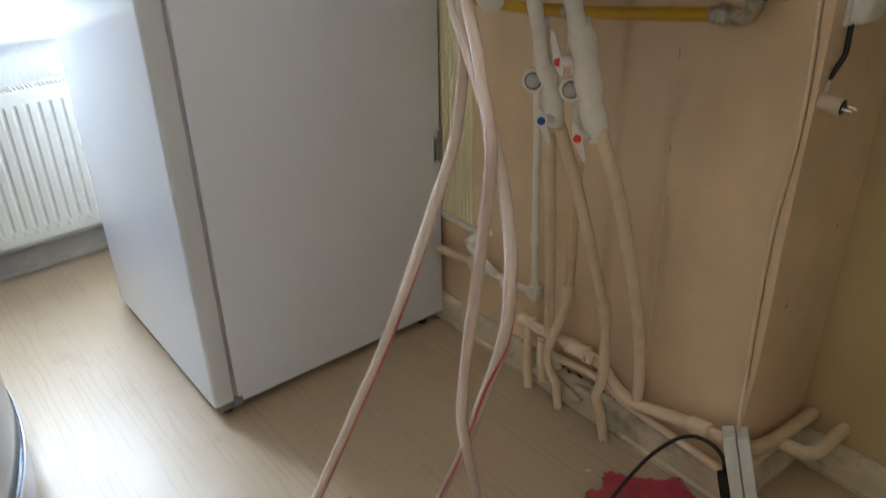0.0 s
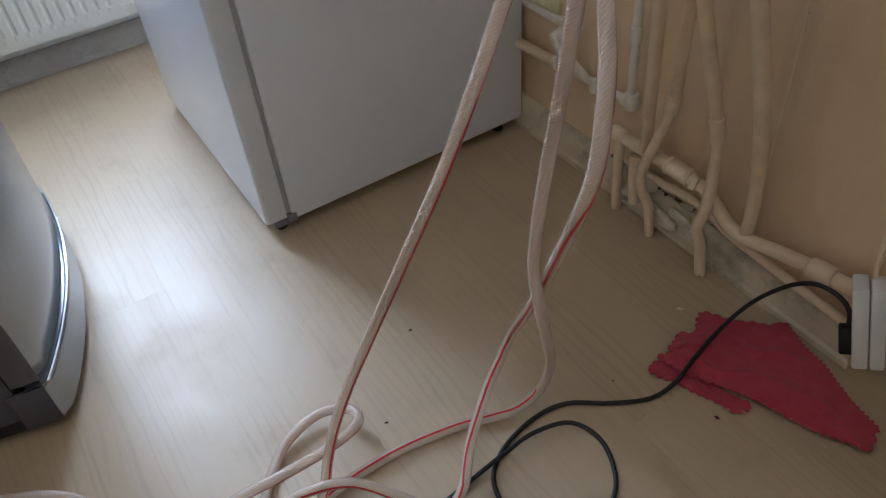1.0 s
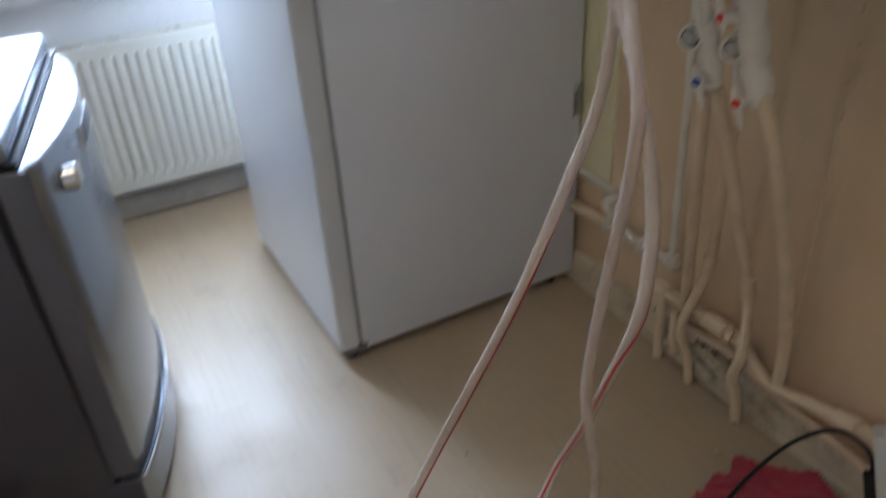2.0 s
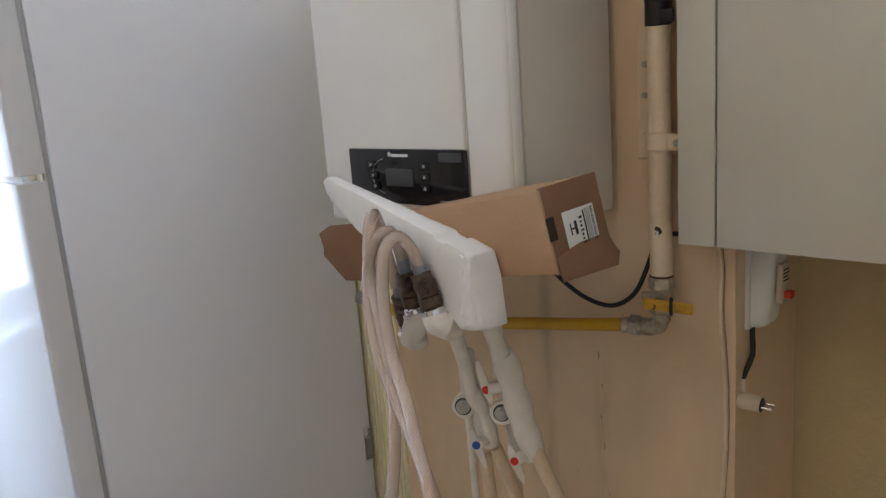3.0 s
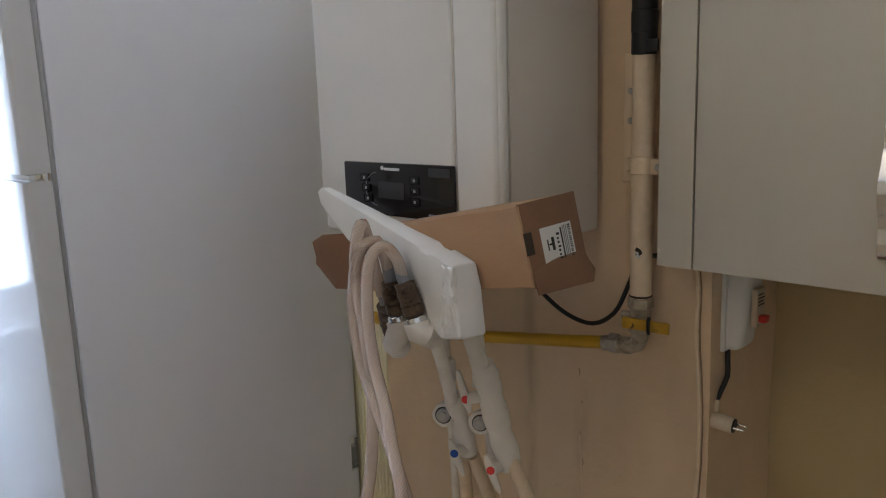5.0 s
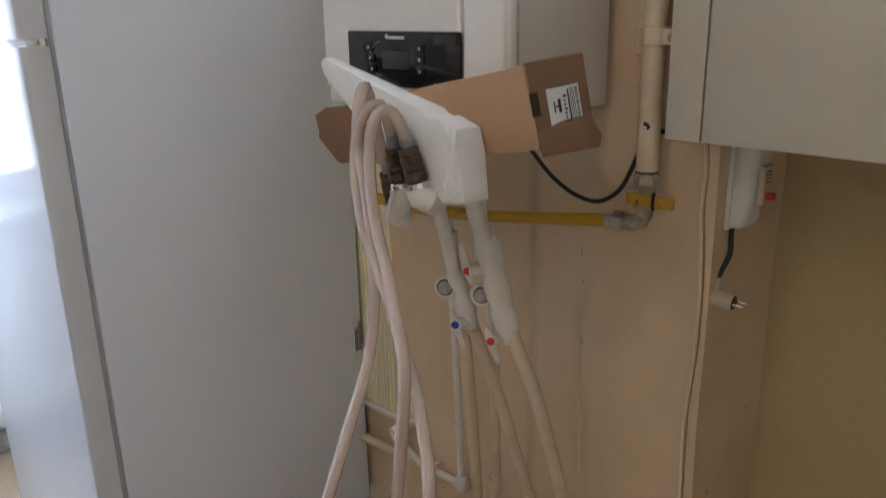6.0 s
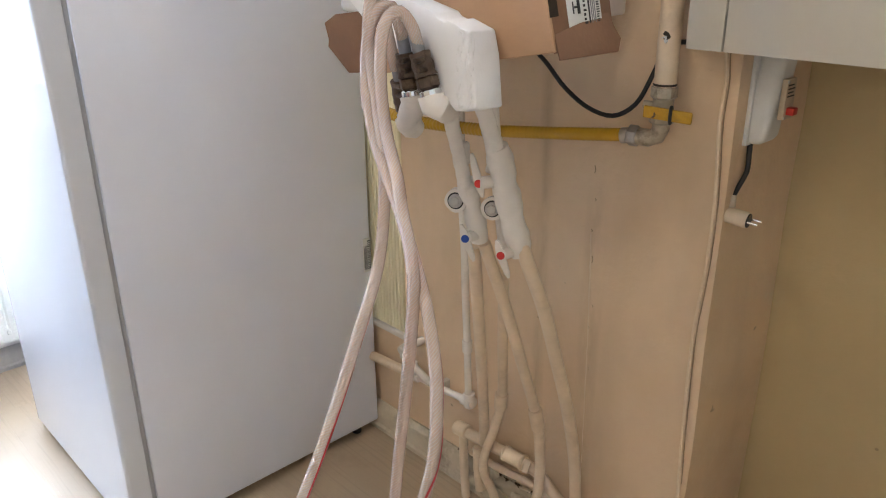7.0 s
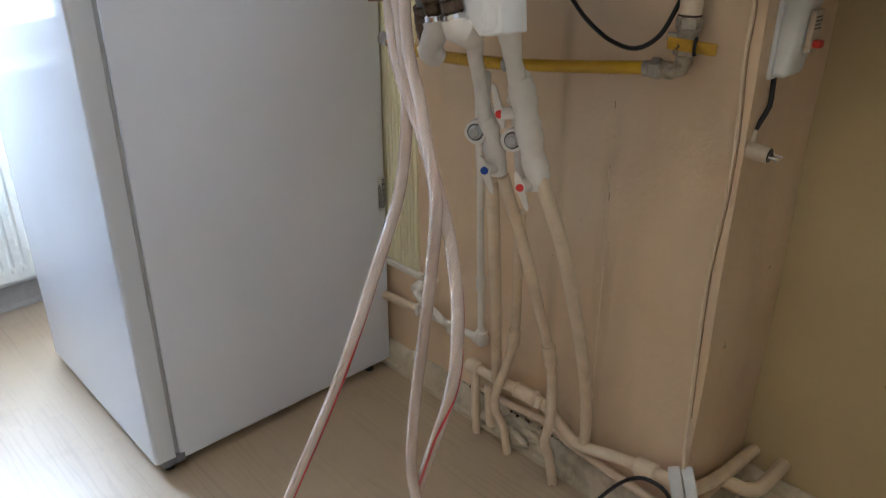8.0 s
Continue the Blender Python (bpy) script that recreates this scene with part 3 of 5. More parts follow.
# ---- dishwasher ----
def build_dishwasher():
    """Origin at the near front bottom corner; the front faces +y, the width runs to -x."""
    d = thing("dishwasher", "silver-grey dishwasher with curved door and dark grey sides", "dishwasher", m=pose(-1.515, -0.005, 0, 0, 0, -11.0))
    W, D = 0.598, 0.57

    def bow(x):
        """How far the front bows out at x."""
        s = (x + W / 2) / (W / 2)
        return 0.045 * (1 - s * s)

    shell = bm_box(-W, 0, -D, -0.045, 0.05, 0.805, 0.004)
    for v in shell.verts:
        if v.co.y > -0.1:
            v.co.y -= 0.012 + 0.016 * v.co.z / 0.8
    part("body", shell, M_GREY_DARK, d, "dark grey steel side panels")
    part("base", bm_box(-W + 0.01, -0.008, -D + 0.02, -0.05, 0.012, 0.05, 0.004), M_BLACK, d)
    for x in (-W + 0.05, -0.05):
        for y in (-D + 0.05, -0.09):
            part("foot", rod((x, y, 0), (x, y, 0.015), 0.02), M_BLACK, d)

    def front(z0, z1, inset, mat, name, label, lower=None, nx=24):
        """A bowed slab; lower gives the bottom edge at x."""
        bm = bmesh.new()
        cols = []
        for i in range(nx + 1):
            x = -W + W * i / nx
            zb = lower(x) if lower else z0
            zt = z1(x) if callable(z1) else z1
            y = bow(x) - inset
            edge = 0.012 * (1 - min(1, min(i, nx - i) / 1.0))
            zs = [zb, zb + 0.006] + [zb + (zt - zb) * k / 10 for k in range(1, 10)] + [zt - 0.006, zt]
            ring = []
            for k, z in enumerate(zs):
                off = 0.006 if k in (0, len(zs) - 1) else 0
                ring.append(bm.verts.new((x, y - off - edge, z)))
            ring.append(bm.verts.new((x, -0.044, zt)))
            ring.append(bm.verts.new((x, -0.044, zb)))
            cols.append(ring)
        for i in range(nx):
            n = len(cols[0])
            for k in range(n):
                k2 = (k + 1) % n
                bm.faces.new((cols[i][k], cols[i + 1][k], cols[i + 1][k2], cols[i][k2]))
        bm.faces.new(cols[0])
        bm.faces.new(cols[-1][::-1])
        return part(name, bm, mat, d, label, 50)

    door = front(0.135, 0.80, 0.004, M_SILVER, "door", "silver painted bowed door")
    kick = front(0.02, 0.118, 0.0, M_SILVER, "kick_panel", "silver kick panel")
    part("kick_side", bm_box(-0.004, 0.0012, -0.075, -0.011, 0.021, 0.118, 0.001), M_GREY_DARK, kick, "dark grey return of the kick panel")
    # chrome line that follows the bow between door and kick panel
    pts = [Vector((-W * k / 24, bow(-W * k / 24) + 0.001, 0.127)) for k in range(25)]
    part("chrome_trim", sweep(pts, 0.0042, 8), M_CHROME, door, "thin chrome trim along the door foot")
    part("door_edge", bm_box(-0.004, 0.001, -0.057, -0.009, 0.137, 0.798, 0.001), M_GREY_EDGE, door, "dark grey door edge")
    part("seal", bm_box(-W + 0.01, -0.008, -0.12, -0.045, 0.13, 0.80), M_BLACK, d)
    # top lid
    lid = bm_box(-W, 0.0, -D, -0.028, 0.812, 0.85, 0.012, 3)
    part("top", lid, M_SILVER, d, "silver worktop lid with rounded edge")
    part("top_gap", bm_box(-W + 0.006, -0.006, -D + 0.01, -0.02, 0.803, 0.813), M_BLACK, d)
    # programme knob and buttons on the upper door
    def on_front(x, z, out):
        return Vector((x, bow(x) - 0.004 + out, z))
    kb = part("knob", rod(on_front(-0.10, 0.735, -0.004), on_front(-0.10, 0.735, 0.024), 0.024, 24), M_CHROME, door, "round chrome programme knob")
    part("knob_mark", bm_box(-0.102, -0.098, bow(-0.1) + 0.017, bow(-0.1) + 0.0195, 0.737, 0.752), M_BLACK, kb)
    part("handle_recess", bm_box(-W / 2 - 0.10, -W / 2 + 0.06, 0.034, 0.0445, 0.725, 0.765, 0.006), M_GREY_MID, door, "dark grip recess")
    arc = [on_front(-W / 2 + 0.055 + 0.012 * math.sin(math.pi * k / 8), 0.722 + 0.045 * k / 8, 0.002) for k in range(9)]
    part("grip_rim", sweep(arc, 0.003, 8), M_CHROME, door, "bright rim of the grip")
    return d


build_dishwasher()


# ---- radiator ----
def build_radiator():
    r = thing("radiator", "cream white panel radiator with vertical ribs under the window", "radiator")
    X, y0, y1, z0, z1 = -2.79, -0.95, 0.80, 0.135, 0.62
    bm = bmesh.new()
    pitch = 0.0335
    prof = []
    y = y0
    prof.append((X, y))
    y += 0.02
    while y < y1 - 0.02:
        prof += [(X, y), (X - 0.008, y + 0.006), (X - 0.008, y + 0.011), (X, y + 0.017)]
        y += pitch
    prof.append((X, y1))
    zs = [z0, z0 + 0.045, z0 + 0.058, z1 - 0.058, z1 - 0.045, z1 - 0.006]
    rows = []
    for k, z in enumerate(zs):
        flat = k in (0, 1, 4, 5)
        rows.append([bm.verts.new((X if flat else x, y, z)) for x, y in prof])
    for a, b in zip(rows[:-1], rows[1:]):
        for i in range(len(prof) - 1):
            bm.faces.new((a[i], a[i + 1], b[i + 1], b[i]))
    part("front_panel", bm, M_RADIATOR, r, sharp=25)
    part("back_panel", bm_box(X - 0.062, X - 0.05, y0, y1, z0, z1 - 0.01, 0.003), M_RADIATOR, r)
    for y in (y0 - 0.004, y1 - 0.002):
        part("side_cover", bm_box(X - 0.066, X + 0.002, y, y + 0.006, z0, z1, 0.002), M_RADIATOR, r)
    part("top_rail", bm_box(X - 0.006, X + 0.001, y0, y1, z1 - 0.008, z1, 0.002), M_RADIATOR, r)
    part("top_rail", bm_box(X - 0.066, X - 0.058, y0, y1, z1 - 0.008, z1, 0.002), M_RADIATOR, r)
    g = bmesh.new()
    y = y0 + 0.01
    while y < y1 - 0.01:
        bm_box(X - 0.058, X - 0.006, y, y + 0.004, z1 - 0.006, z1 - 0.002, bm=g)
        y += 0.012
    tagged(part("grille", g, M_RADIATOR, r, "slotted top grille"), kind="stuff")
    for y in (y0 + 0.2, y1 - 0.25):
        part("bracket", bm_box(WX + 0.001, X - 0.06, y, y + 0.03, z0 + 0.1, z1 - 0.1), M_STEEL, r)
    bd = bmesh.new()
    y = y0 + 0.028
    while y < y1 - 0.03:
        b2 = bm_box(X - 0.001, X + 0.0035, y - 0.004, y + 0.008, z0 + 0.026, z0 + 0.040, 0.0015, 1)
        join(bd, b2)
        y += pitch
    tagged(part("weld_bead", bd, M_RADIATOR, r), kind="stuff")


build_radiator()


# ---- boiler ----
def build_boiler():
    b = thing("boiler", "white wall-hung gas boiler with black control panel", "boiler")
    X0, X1, YF, YB, Z0, Z1 = -1.462, -1.008, 0.948, 1.225, 1.212, 1.93
    part("casing", bm_box(X0 + 0.004, X1 - 0.002, YF + 0.035, YB, Z0, Z1, 0.005), M_BOILER_SIDE, b, "side casing, darker and warmer than the front cover")
    part("front_cover", bm_box(X0, X1 + 0.001, YF + 0.006, YF + 0.034, Z0 - 0.004, Z1 + 0.002, 0.010, 3), M_BOILER, b, "white enamel front cover")
    xr = X1 - 0.094
    part("front_plate", bm_box(X0 + 0.003, xr, YF, YF + 0.02, Z0 + 0.03, Z1 - 0.004, 0.005, 3), M_BOILER, b, "raised white front plate")
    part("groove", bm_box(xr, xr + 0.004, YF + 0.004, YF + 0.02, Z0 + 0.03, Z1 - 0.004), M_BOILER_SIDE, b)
    part("side_plate", bm_box(xr + 0.004, X1 - 0.003, YF + 0.0005, YF + 0.02, Z0, Z1 - 0.004, 0.008, 3), M_BOILER, b)
    part("wall_bracket", bm_box(X0 + 0.05, X1 - 0.03, YB - 0.002, WY + 0.004, Z1 - 0.14, Z1 - 0.06), M_STEEL, b)
    px0, px1, pz0, pz1, py = -1.381, -1.097, 1.252, 1.346, YF - 0.0045
    panel = part("control_panel", bm_box(px0, px1, py, YF + 0.002, pz0, pz1, 0.003), M_BLACK_GLOSS, b, "black gloss control panel")
    cx = (px0 + px1) / 2
    part("display", bm_box(cx - 0.045, cx + 0.022, py - 0.0014, py, 1.283, 1.313, 0.0004), M_LCD, panel, "dim grey display")
    part("logo_shape", bm_box(cx - 0.028, cx + 0.012, py - 0.0012, py, 1.333, 1.3375), M_WHITE_MARK, panel)
    part("logo_shape", rod((cx - 0.033, py - 0.0012, 1.337), (cx - 0.033, py, 1.337), 0.004, 10), M_WHITE_MARK, panel)
    part("model_bar", bm_box(px1 - 0.06, px1 - 0.008, py - 0.0012, py, 1.257, 1.263), M_GREY_MARK, panel)
    # lighter rectangle at the upper right corner of the panel
    part("corner_rectangle", bm_box(px1 - 0.058, px1 - 0.008, py - 0.0012, py, 1.326, 1.341), M_LCD, panel)
    for sx in (-0.082, 0.05):
        for k, z in enumerate((1.318, 1.300, 1.281)):
            x = cx + sx + (0.004 * k if sx < 0 else 0)
            bt = part("button", bm_box(x - 0.011, x + 0.011, py - 0.0016, py, z - 0.007, z + 0.007, 0.002), M_BLACK_GLOSS, panel)
            part("icon", bm_box(x - 0.0028, x + 0.0022, py - 0.0024, py - 0.0015, z - 0.0022, z + 0.0025, 0.0003), M_ICON, bt)
    pts = [Vector((cx - 0.045 - 0.035 * math.cos(a), py - 0.0006, 1.299 + 0.030 * math.sin(a))) for a in [math.pi * (k / 12 - 0.5) * 0.9 for k in range(13)]]
    part("panel_groove", sweep(pts, 0.0010, 6), M_GREY_MID, panel)
    lab = part("rating_label", bm_box(-1.350, -1.205, YF - 0.001, YF + 0.002, 1.644, 1.80), M_PAPER, b, "white energy label with a printed frame")
    for z in (1.660, 1.668, 1.676):
        part("print_line", bm_box(-1.342, -1.24, YF - 0.0016, YF - 0.001, z, z + 0.0025), M_GREY_MARK, lab)
    part("print_frame", bm_box(-1.347, -1.208, YF - 0.0014, YF - 0.0009, 1.647, 1.649), M_INK, lab)
    # service pipes under the casing
    for x, y in ((-1.40, 1.13), (-1.33, 1.13), (-1.19, 1.13), (-1.09, 1.12)):
        st = part("connection", rod((x, y, Z0 - 0.05), (x, y, Z0 + 0.004), 0.011, 14), M_STEEL, b)
        part("nut", rod((x, y, Z0 - 0.045), (x, y, Z0 - 0.022), 0.016, 6), M_BRASS_DARK, st)


build_boiler()


# ---- gas line ----
def build_gas():
    g = thing("gas_riser", "cream painted gas pipe with clip, tape and yellow-handled valve", "gas pipe")
    X, Y = -0.907, 1.200
    part("pipe", rod((X, Y, 1.105), (X, Y, TOP - 0.002), 0.0185, 20, 0.05), M_PIPE, g)
    tape = bmesh.new()
    for z0, z1, r in ((1.512, 1.548, 0.0208), (1.545, 1.582, 0.0216), (1.58, 1.612, 0.0206)):
        join(tape, rod((X, Y, z0), (X, Y, z1), r, 20, 0.1))
    part("tape", roughen(tape, 0.0012, 60), M_BLACK, g, "worn black insulating tape")
    part("tape_end", bm_box(X + 0.012, X + 0.034, Y - 0.018, Y - 0.012, 1.515, 1.535, 0.002), M_BLACK, g)
    cl = part("clip", rod((X, Y, 1.318), (X, Y, 1.348), 0.0205, 20, 0.1), M_PIPE, g, "cream painted pipe clip")
    part("clip_ear", bm_box(X + 0.015, X + 0.044, Y - 0.008, Y - 0.001, 1.318, 1.345, 0.004), M_PIPE, cl)
    part("clip_ear", bm_box(X - 0.048, X - 0.015, Y + 0.022, Y + 0.030, 1.320, 1.344, 0.004), M_PIPE, cl)
    part("clip_screw", rod((X + 0.034, Y - 0.012, 1.331), (X + 0.034, Y - 0.006, 1.331), 0.006, 10), M_STEEL, cl)
    strip = bm_box(X - 0.062, X - 0.012, WY - 0.0045, WY + 0.006, 1.30, 1.52, 0.002)
    bmesh.ops.subdivide_edges(strip, edges=list(strip.edges), cuts=5, use_grid_fill=True)
    pl = part("wall_strip", roughen(roughen(strip, 0.004, 24), 0.0015, 90), M_PIPE, g, "painted-over mounting strip with chipped edges")
    for z in (1.333, 1.405, 1.455):
        part("screw", rod((X - 0.046, WY - 0.0095, z), (X - 0.046, WY - 0.003, z), 0.0052, 10), M_STEEL, pl)
    part("scar", roughen(rod((X + 0.005, Y - 0.0190, 1.190), (X + 0.005, Y - 0.0172, 1.190), 0.0065, 14), 0.0045, 160), M_DIRT, g)
    part("chip", roughen(rod((X + 0.003, Y - 0.0188, 1.183), (X + 0.003, Y - 0.0172, 1.183), 0.0055, 14), 0.0040, 190), M_PLASTER_CHIP, g)
    v = part("valve", rod((X, Y, 1.048), (X, Y, 1.112), 0.0175, 18), M_GRIMY_METAL, g, "dull steel gas valve body")
    part("valve_nut", rod((X, Y, 1.086), (X, Y, 1.108), 0.022, 6), M_GRIMY_METAL, v)
    part("valve_nut", rod((X, Y, 1.044), (X, Y, 1.058), 0.021, 6), M_GRIMY_METAL, v)
    part("test_screw", rod((X - 0.03, Y - 0.012, 1.074), (X - 0.012, Y - 0.006, 1.074), 0.007, 10), M_GRIMY_METAL, v)
    part("spindle", rod((X + 0.0, Y - 0.035, 1.066), (X, Y - 0.012, 1.066), 0.008, 12), M_BRASS_DARK, v)
    lev = bm_box(-0.012, 0.068, -0.003, 0.003, -0.0105, 0.0105, 0.003)
    for x in (-0.002, 0.022, 0.052):
        bm_box(x, x + 0.008, -0.0036, -0.0028, -0.005, 0.005, 0.0006, 1, bm=lev)
    part("lever", moved(lev, pose(X - 0.002, Y - 0.034, 1.068, 8, 4, 18)), M_YELLOW, v, "worn yellow valve lever")
    ring = [Vector((0, 0.0100 * math.cos(a), 0.0135 * math.sin(a))) for a in [2 * math.pi * k / 20 for k in range(21)]]
    part("lever_ring", moved(sweep(ring, 0.0028, 8, caps=False), pose(X + 0.030, Y - 0.024, 1.066, 0, 0, 24)), M_BLACK, v, "black band round the lever")
    for z in (1.0605, 1.1095):
        part("gasket", rod((X, Y, z - 0.002), (X, Y, z + 0.002), 0.0196, 18), M_DIRT, v)
    el = pipe("elbow", [(X, Y, 1.052), (X, Y, 1.036), (X - 0.006, Y, 1.022), (X - 0.020, Y - 0.002, 1.016), (X - 0.040, Y - 0.004, 1.016)], 0.0150, M_GRIMY_METAL, g, "grimy half-painted elbow")
    part("elbow_nut", rod((X - 0.058, Y - 0.006, 1.016), (X - 0.038, Y - 0.004, 1.016), 0.0185, 6), M_STEEL, el)
    h = thing("gas_hose", "yellow corrugated gas hose running along the wall", "gas hose")
    path = smooth_path([(X - 0.055, Y - 0.006, 1.016), (-1.05, 1.180, 1.005), (-1.15, 1.172, 0.992), (-1.25, 1.145, 0.984), (-1.36, 1.130, 0.978), (-1.45, 1.12, 0.976), (-1.53, 1.12, 0.980), (-1.59, 1.12, 0.987)], 0.0022)
    n = len(path)
    part("hose", sweep(path, lambda s: 0.0120 + (0.0010 if s > 0.46 else 0.0002) * math.cos(2 * math.pi * s * n / 4.0), 12), M_GAS_YELLOW, h, sharp=80)
    part("end_nut", rod((-1.612, 1.12, 0.989), (-1.582, 1.12, 0.986), 0.0155, 6), M_STEEL, h)
    part("end_sleeve", rod((-0.978, 1.190, 1.013), (X - 0.05, 1.196, 1.016), 0.0140, 14), M_STEEL, h)
    part("clip_ring", rod((-1.262, 1.142, 0.983), (-1.250, 1.145, 0.984), 0.0145, 14), M_STEEL, h)
    c = thing("black_cable", "black cable hanging between boiler and gas pipe", "cable")
    pipe("cable", [(-1.20, 1.19, 1.21), (-1.19, 1.195, 1.15), (-1.155, 1.20, 1.115), (-1.113, 1.20, 1.078), (-1.059, 1.20, 1.049), (-1.004, 1.20, 1.042), (-0.960, 1.20, 1.069), (-0.940, 1.21, 1.115), (-0.935, 1.232, 1.155), (-0.915, 1.234, 1.172), (-0.876, 1.225, 1.178), (-0.845, 1.222, 1.182)], 0.0042, M_BLACK, c, seg=8)


build_gas()


# ---- wall pipes ----
def build_pipes():
    p = thing("heating_pipes", "old cream painted heating pipes at the wall foot", "pipes")
    m = pipe("main_pipe", [(-1.385, 1.200, 0.190), (-1.30, 1.200, 0.194), (-1.20, 1.200, 0.200), (-1.135, 1.200, 0.196), (-1.10, 1.200, 0.172), (-1.062, 1.200, 0.150), (-1.02, 1.200, 0.150), (-0.95, 1.200, 0.170), (-0.88, 1.200, 0.186), (-0.82, 1.200, 0.194), (-0.775, 1.205, 0.194)], 0.0136, M_PIPE, p)
    part("end_cap", rod((-1.400, 1.2, 0.190), (-1.358, 1.2, 0.192), 0.0185), M_PIPE, m)
    cp = part("coupling", rod((-1.234, 1.2, 0.198), (-1.180, 1.2, 0.200), 0.0178), M_PIPE, m)
    part("coupling_rim", rod((-1.184, 1.2, 0.200), (-1.174, 1.2, 0.200), 0.0198), M_PIPE, cp)
    part("coupling_rim", rod((-1.238, 1.2, 0.198), (-1.228, 1.2, 0.198), 0.0198), M_PIPE, cp)
    part("clip_tab", moved(bm_box(-0.007, 0.007, -0.030, 0.0, -0.002, 0.003, 0.0015), pose(-1.160, 1.196, 0.216, 28, 0, 20)), M_PIPE, m)
    part("coupling", rod((-0.892, 1.2, 0.184), (-0.842, 1.2, 0.191), 0.0195), M_PIPE, m)
    # along the return into the recess
    r = pipe("return_pipe", [(-0.80, 1.205, 0.190), (-0.772, 1.225, 0.184), (-0.772, 1.28, 0.160), (-0.772, 1.36, 0.140), (-0.772, RY + 0.002, 0.125)], 0.0145, M_PIPE, p)
    part("return_branch", sweep(smooth_path([(-0.772, 1.355, 0.128), (-0.752, 1.372, 0.116), (-0.726, 1.384, 0.112), (-0.708, 1.396, 0.117), (-0.702, 1.42, 0.124), (-0.702, RY + 0.002, 0.126)]), 0.0155, 14), M_PIPE, r)
    # slimmer pipe below the main one
    pipe("lower_pipe", [(-1.36, 1.214, 0.128), (-1.27, 1.214, 0.128), (-1.16, 1.214, 0.140), (-1.05, 1.214, 0.118), (-0.84, 1.214, 0.105), (-0.805, 1.216, 0.102), (-0.787, 1.236, 0.099), (-0.786, 1.30, 0.093), (-0.786, RY + 0.002, 0.088)], 0.0095, M_PIPE, p)
    for x, zt, zb, rr in ((-1.372, 0.188, 0.0, 0.0115), (-1.322, 0.170, 0.05, 0.0125)):
        pipe("drop_pipe", [(x, 1.197, zt), (x + 0.004, 1.195, (zt + zb) / 2), (x + 0.012, 1.195, zb)], rr, M_PIPE, p)
    for x, z, rr in ((-1.334, 0.05, 0.022), (-1.288, 0.045, 0.028), (-1.236, 0.04, 0.024), (-1.193, 0.075, 0.02), (-1.29, 0.105, 0.018), (-1.155, 0.06, 0.022)):
        lump = bmesh.new()
        bmesh.ops.create_icosphere(lump, subdivisions=3, radius=rr)
        lump.transform(Matrix.Translation((x, 1.212, z)) @ Matrix.Diagonal((1.5, 0.55, 0.85, 1)))
        part("plaster_lump", roughen(roughen(lump, 0.007, 40, x), 0.003, 120, x), M_SKIRT, p)
    # risers
    a = pipe("riser", [(-1.300, 1.195, 0.200), (-1.288, 1.182, 0.27), (-1.204, 1.077, 0.553), (-1.126, 0.975, 0.825)], 0.0122, M_PIPE, p)
    b = pipe("riser", [(-1.150, 1.085, 0.72), (-1.190, 1.131, 0.545), (-1.231, 1.179, 0.361), (-1.256, 1.185, 0.270), (-1.276, 1.172, 0.18), (-1.276, 1.172, 0.13), (-1.258, 1.185, 0.075), (-1.250, 1.192, 0.0)], 0.0110, M_PIPE, p)
    part("sleeve", rod((-1.228, 1.174, 0.378), (-1.238, 1.182, 0.330), 0.0148), M_PIPE, b)
    c = pipe("riser", [(-1.101, 0.975, 0.836), (-1.097, 1.03, 0.697), (-1.103, 1.09, 0.549), (-1.114, 1.158, 0.385), (-1.106, 1.168, 0.291), (-1.103, 1.166, 0.190), (-1.116, 1.168, 0.13), (-1.108, 1.180, 0.08), (-1.100, 1.190, 0.0)], 0.0116, M_PIPE, p)
    part("sleeve", rod((-1.112, 1.152, 0.402), (-1.111, 1.166, 0.345), 0.0152), M_PIPE, c)
    pipe("riser", [(-1.022, 0.985, 0.85), (-1.014, 0.99, 0.823), (-1.005, 1.03, 0.723), (-1.007, 1.08, 0.591), (-1.014, 1.13, 0.464), (-1.019, 1.17, 0.332), (-1.025, 1.195, 0.211), (-1.032, 1.204, 0.15)], 0.0126, M_PIPE, p)
    # valve group white
    w = thing("water_pipe", "thin white plastic water pipe with elbows and clips", "pipe")
    pipe("level_run", [(-1.58, 1.216, 0.256), (-1.47, 1.216, 0.262), (-1.372, 1.216, 0.270)], 0.0092, M_PIPE_WHITE, w)
    part("coupling", rod((-1.60, 1.216, 0.255), (-1.555, 1.216, 0.257), 0.0145), M_PIPE_WHITE, w)
    pipe("upright", [(-1.372, 1.214, 0.27), (-1.362, 1.199, 0.426), (-1.352, 1.182, 0.582), (-1.343, 1.169, 0.713), (-1.338, 1.155, 0.85), (-1.335, 1.145, 1.17)], 0.0088, M_PIPE_WHITE, w)
    part("elbow", rod((-1.395, 1.216, 0.268), (-1.356, 1.216, 0.271), 0.0145), M_PIPE_WHITE, w)
    part("elbow", rod((-1.370, 1.216, 0.256), (-1.370, 1.214, 0.296), 0.0148), M_PIPE_WHITE, w)
    part("sleeve", rod((-1.362, 1.199, 0.42), (-1.360, 1.196, 0.455), 0.0118), M_PIPE_WHITE, w)
    for x in (-1.475, -1.60):
        part("clip", bm_box(x - 0.007, x + 0.007, 1.198, WY + 0.002, 0.246, 0.280, 0.003), M_PIPE_WHITE, w)
    s = thing("branch_pipe", "white elbow of a second pipe beside the fridge", "pipe")
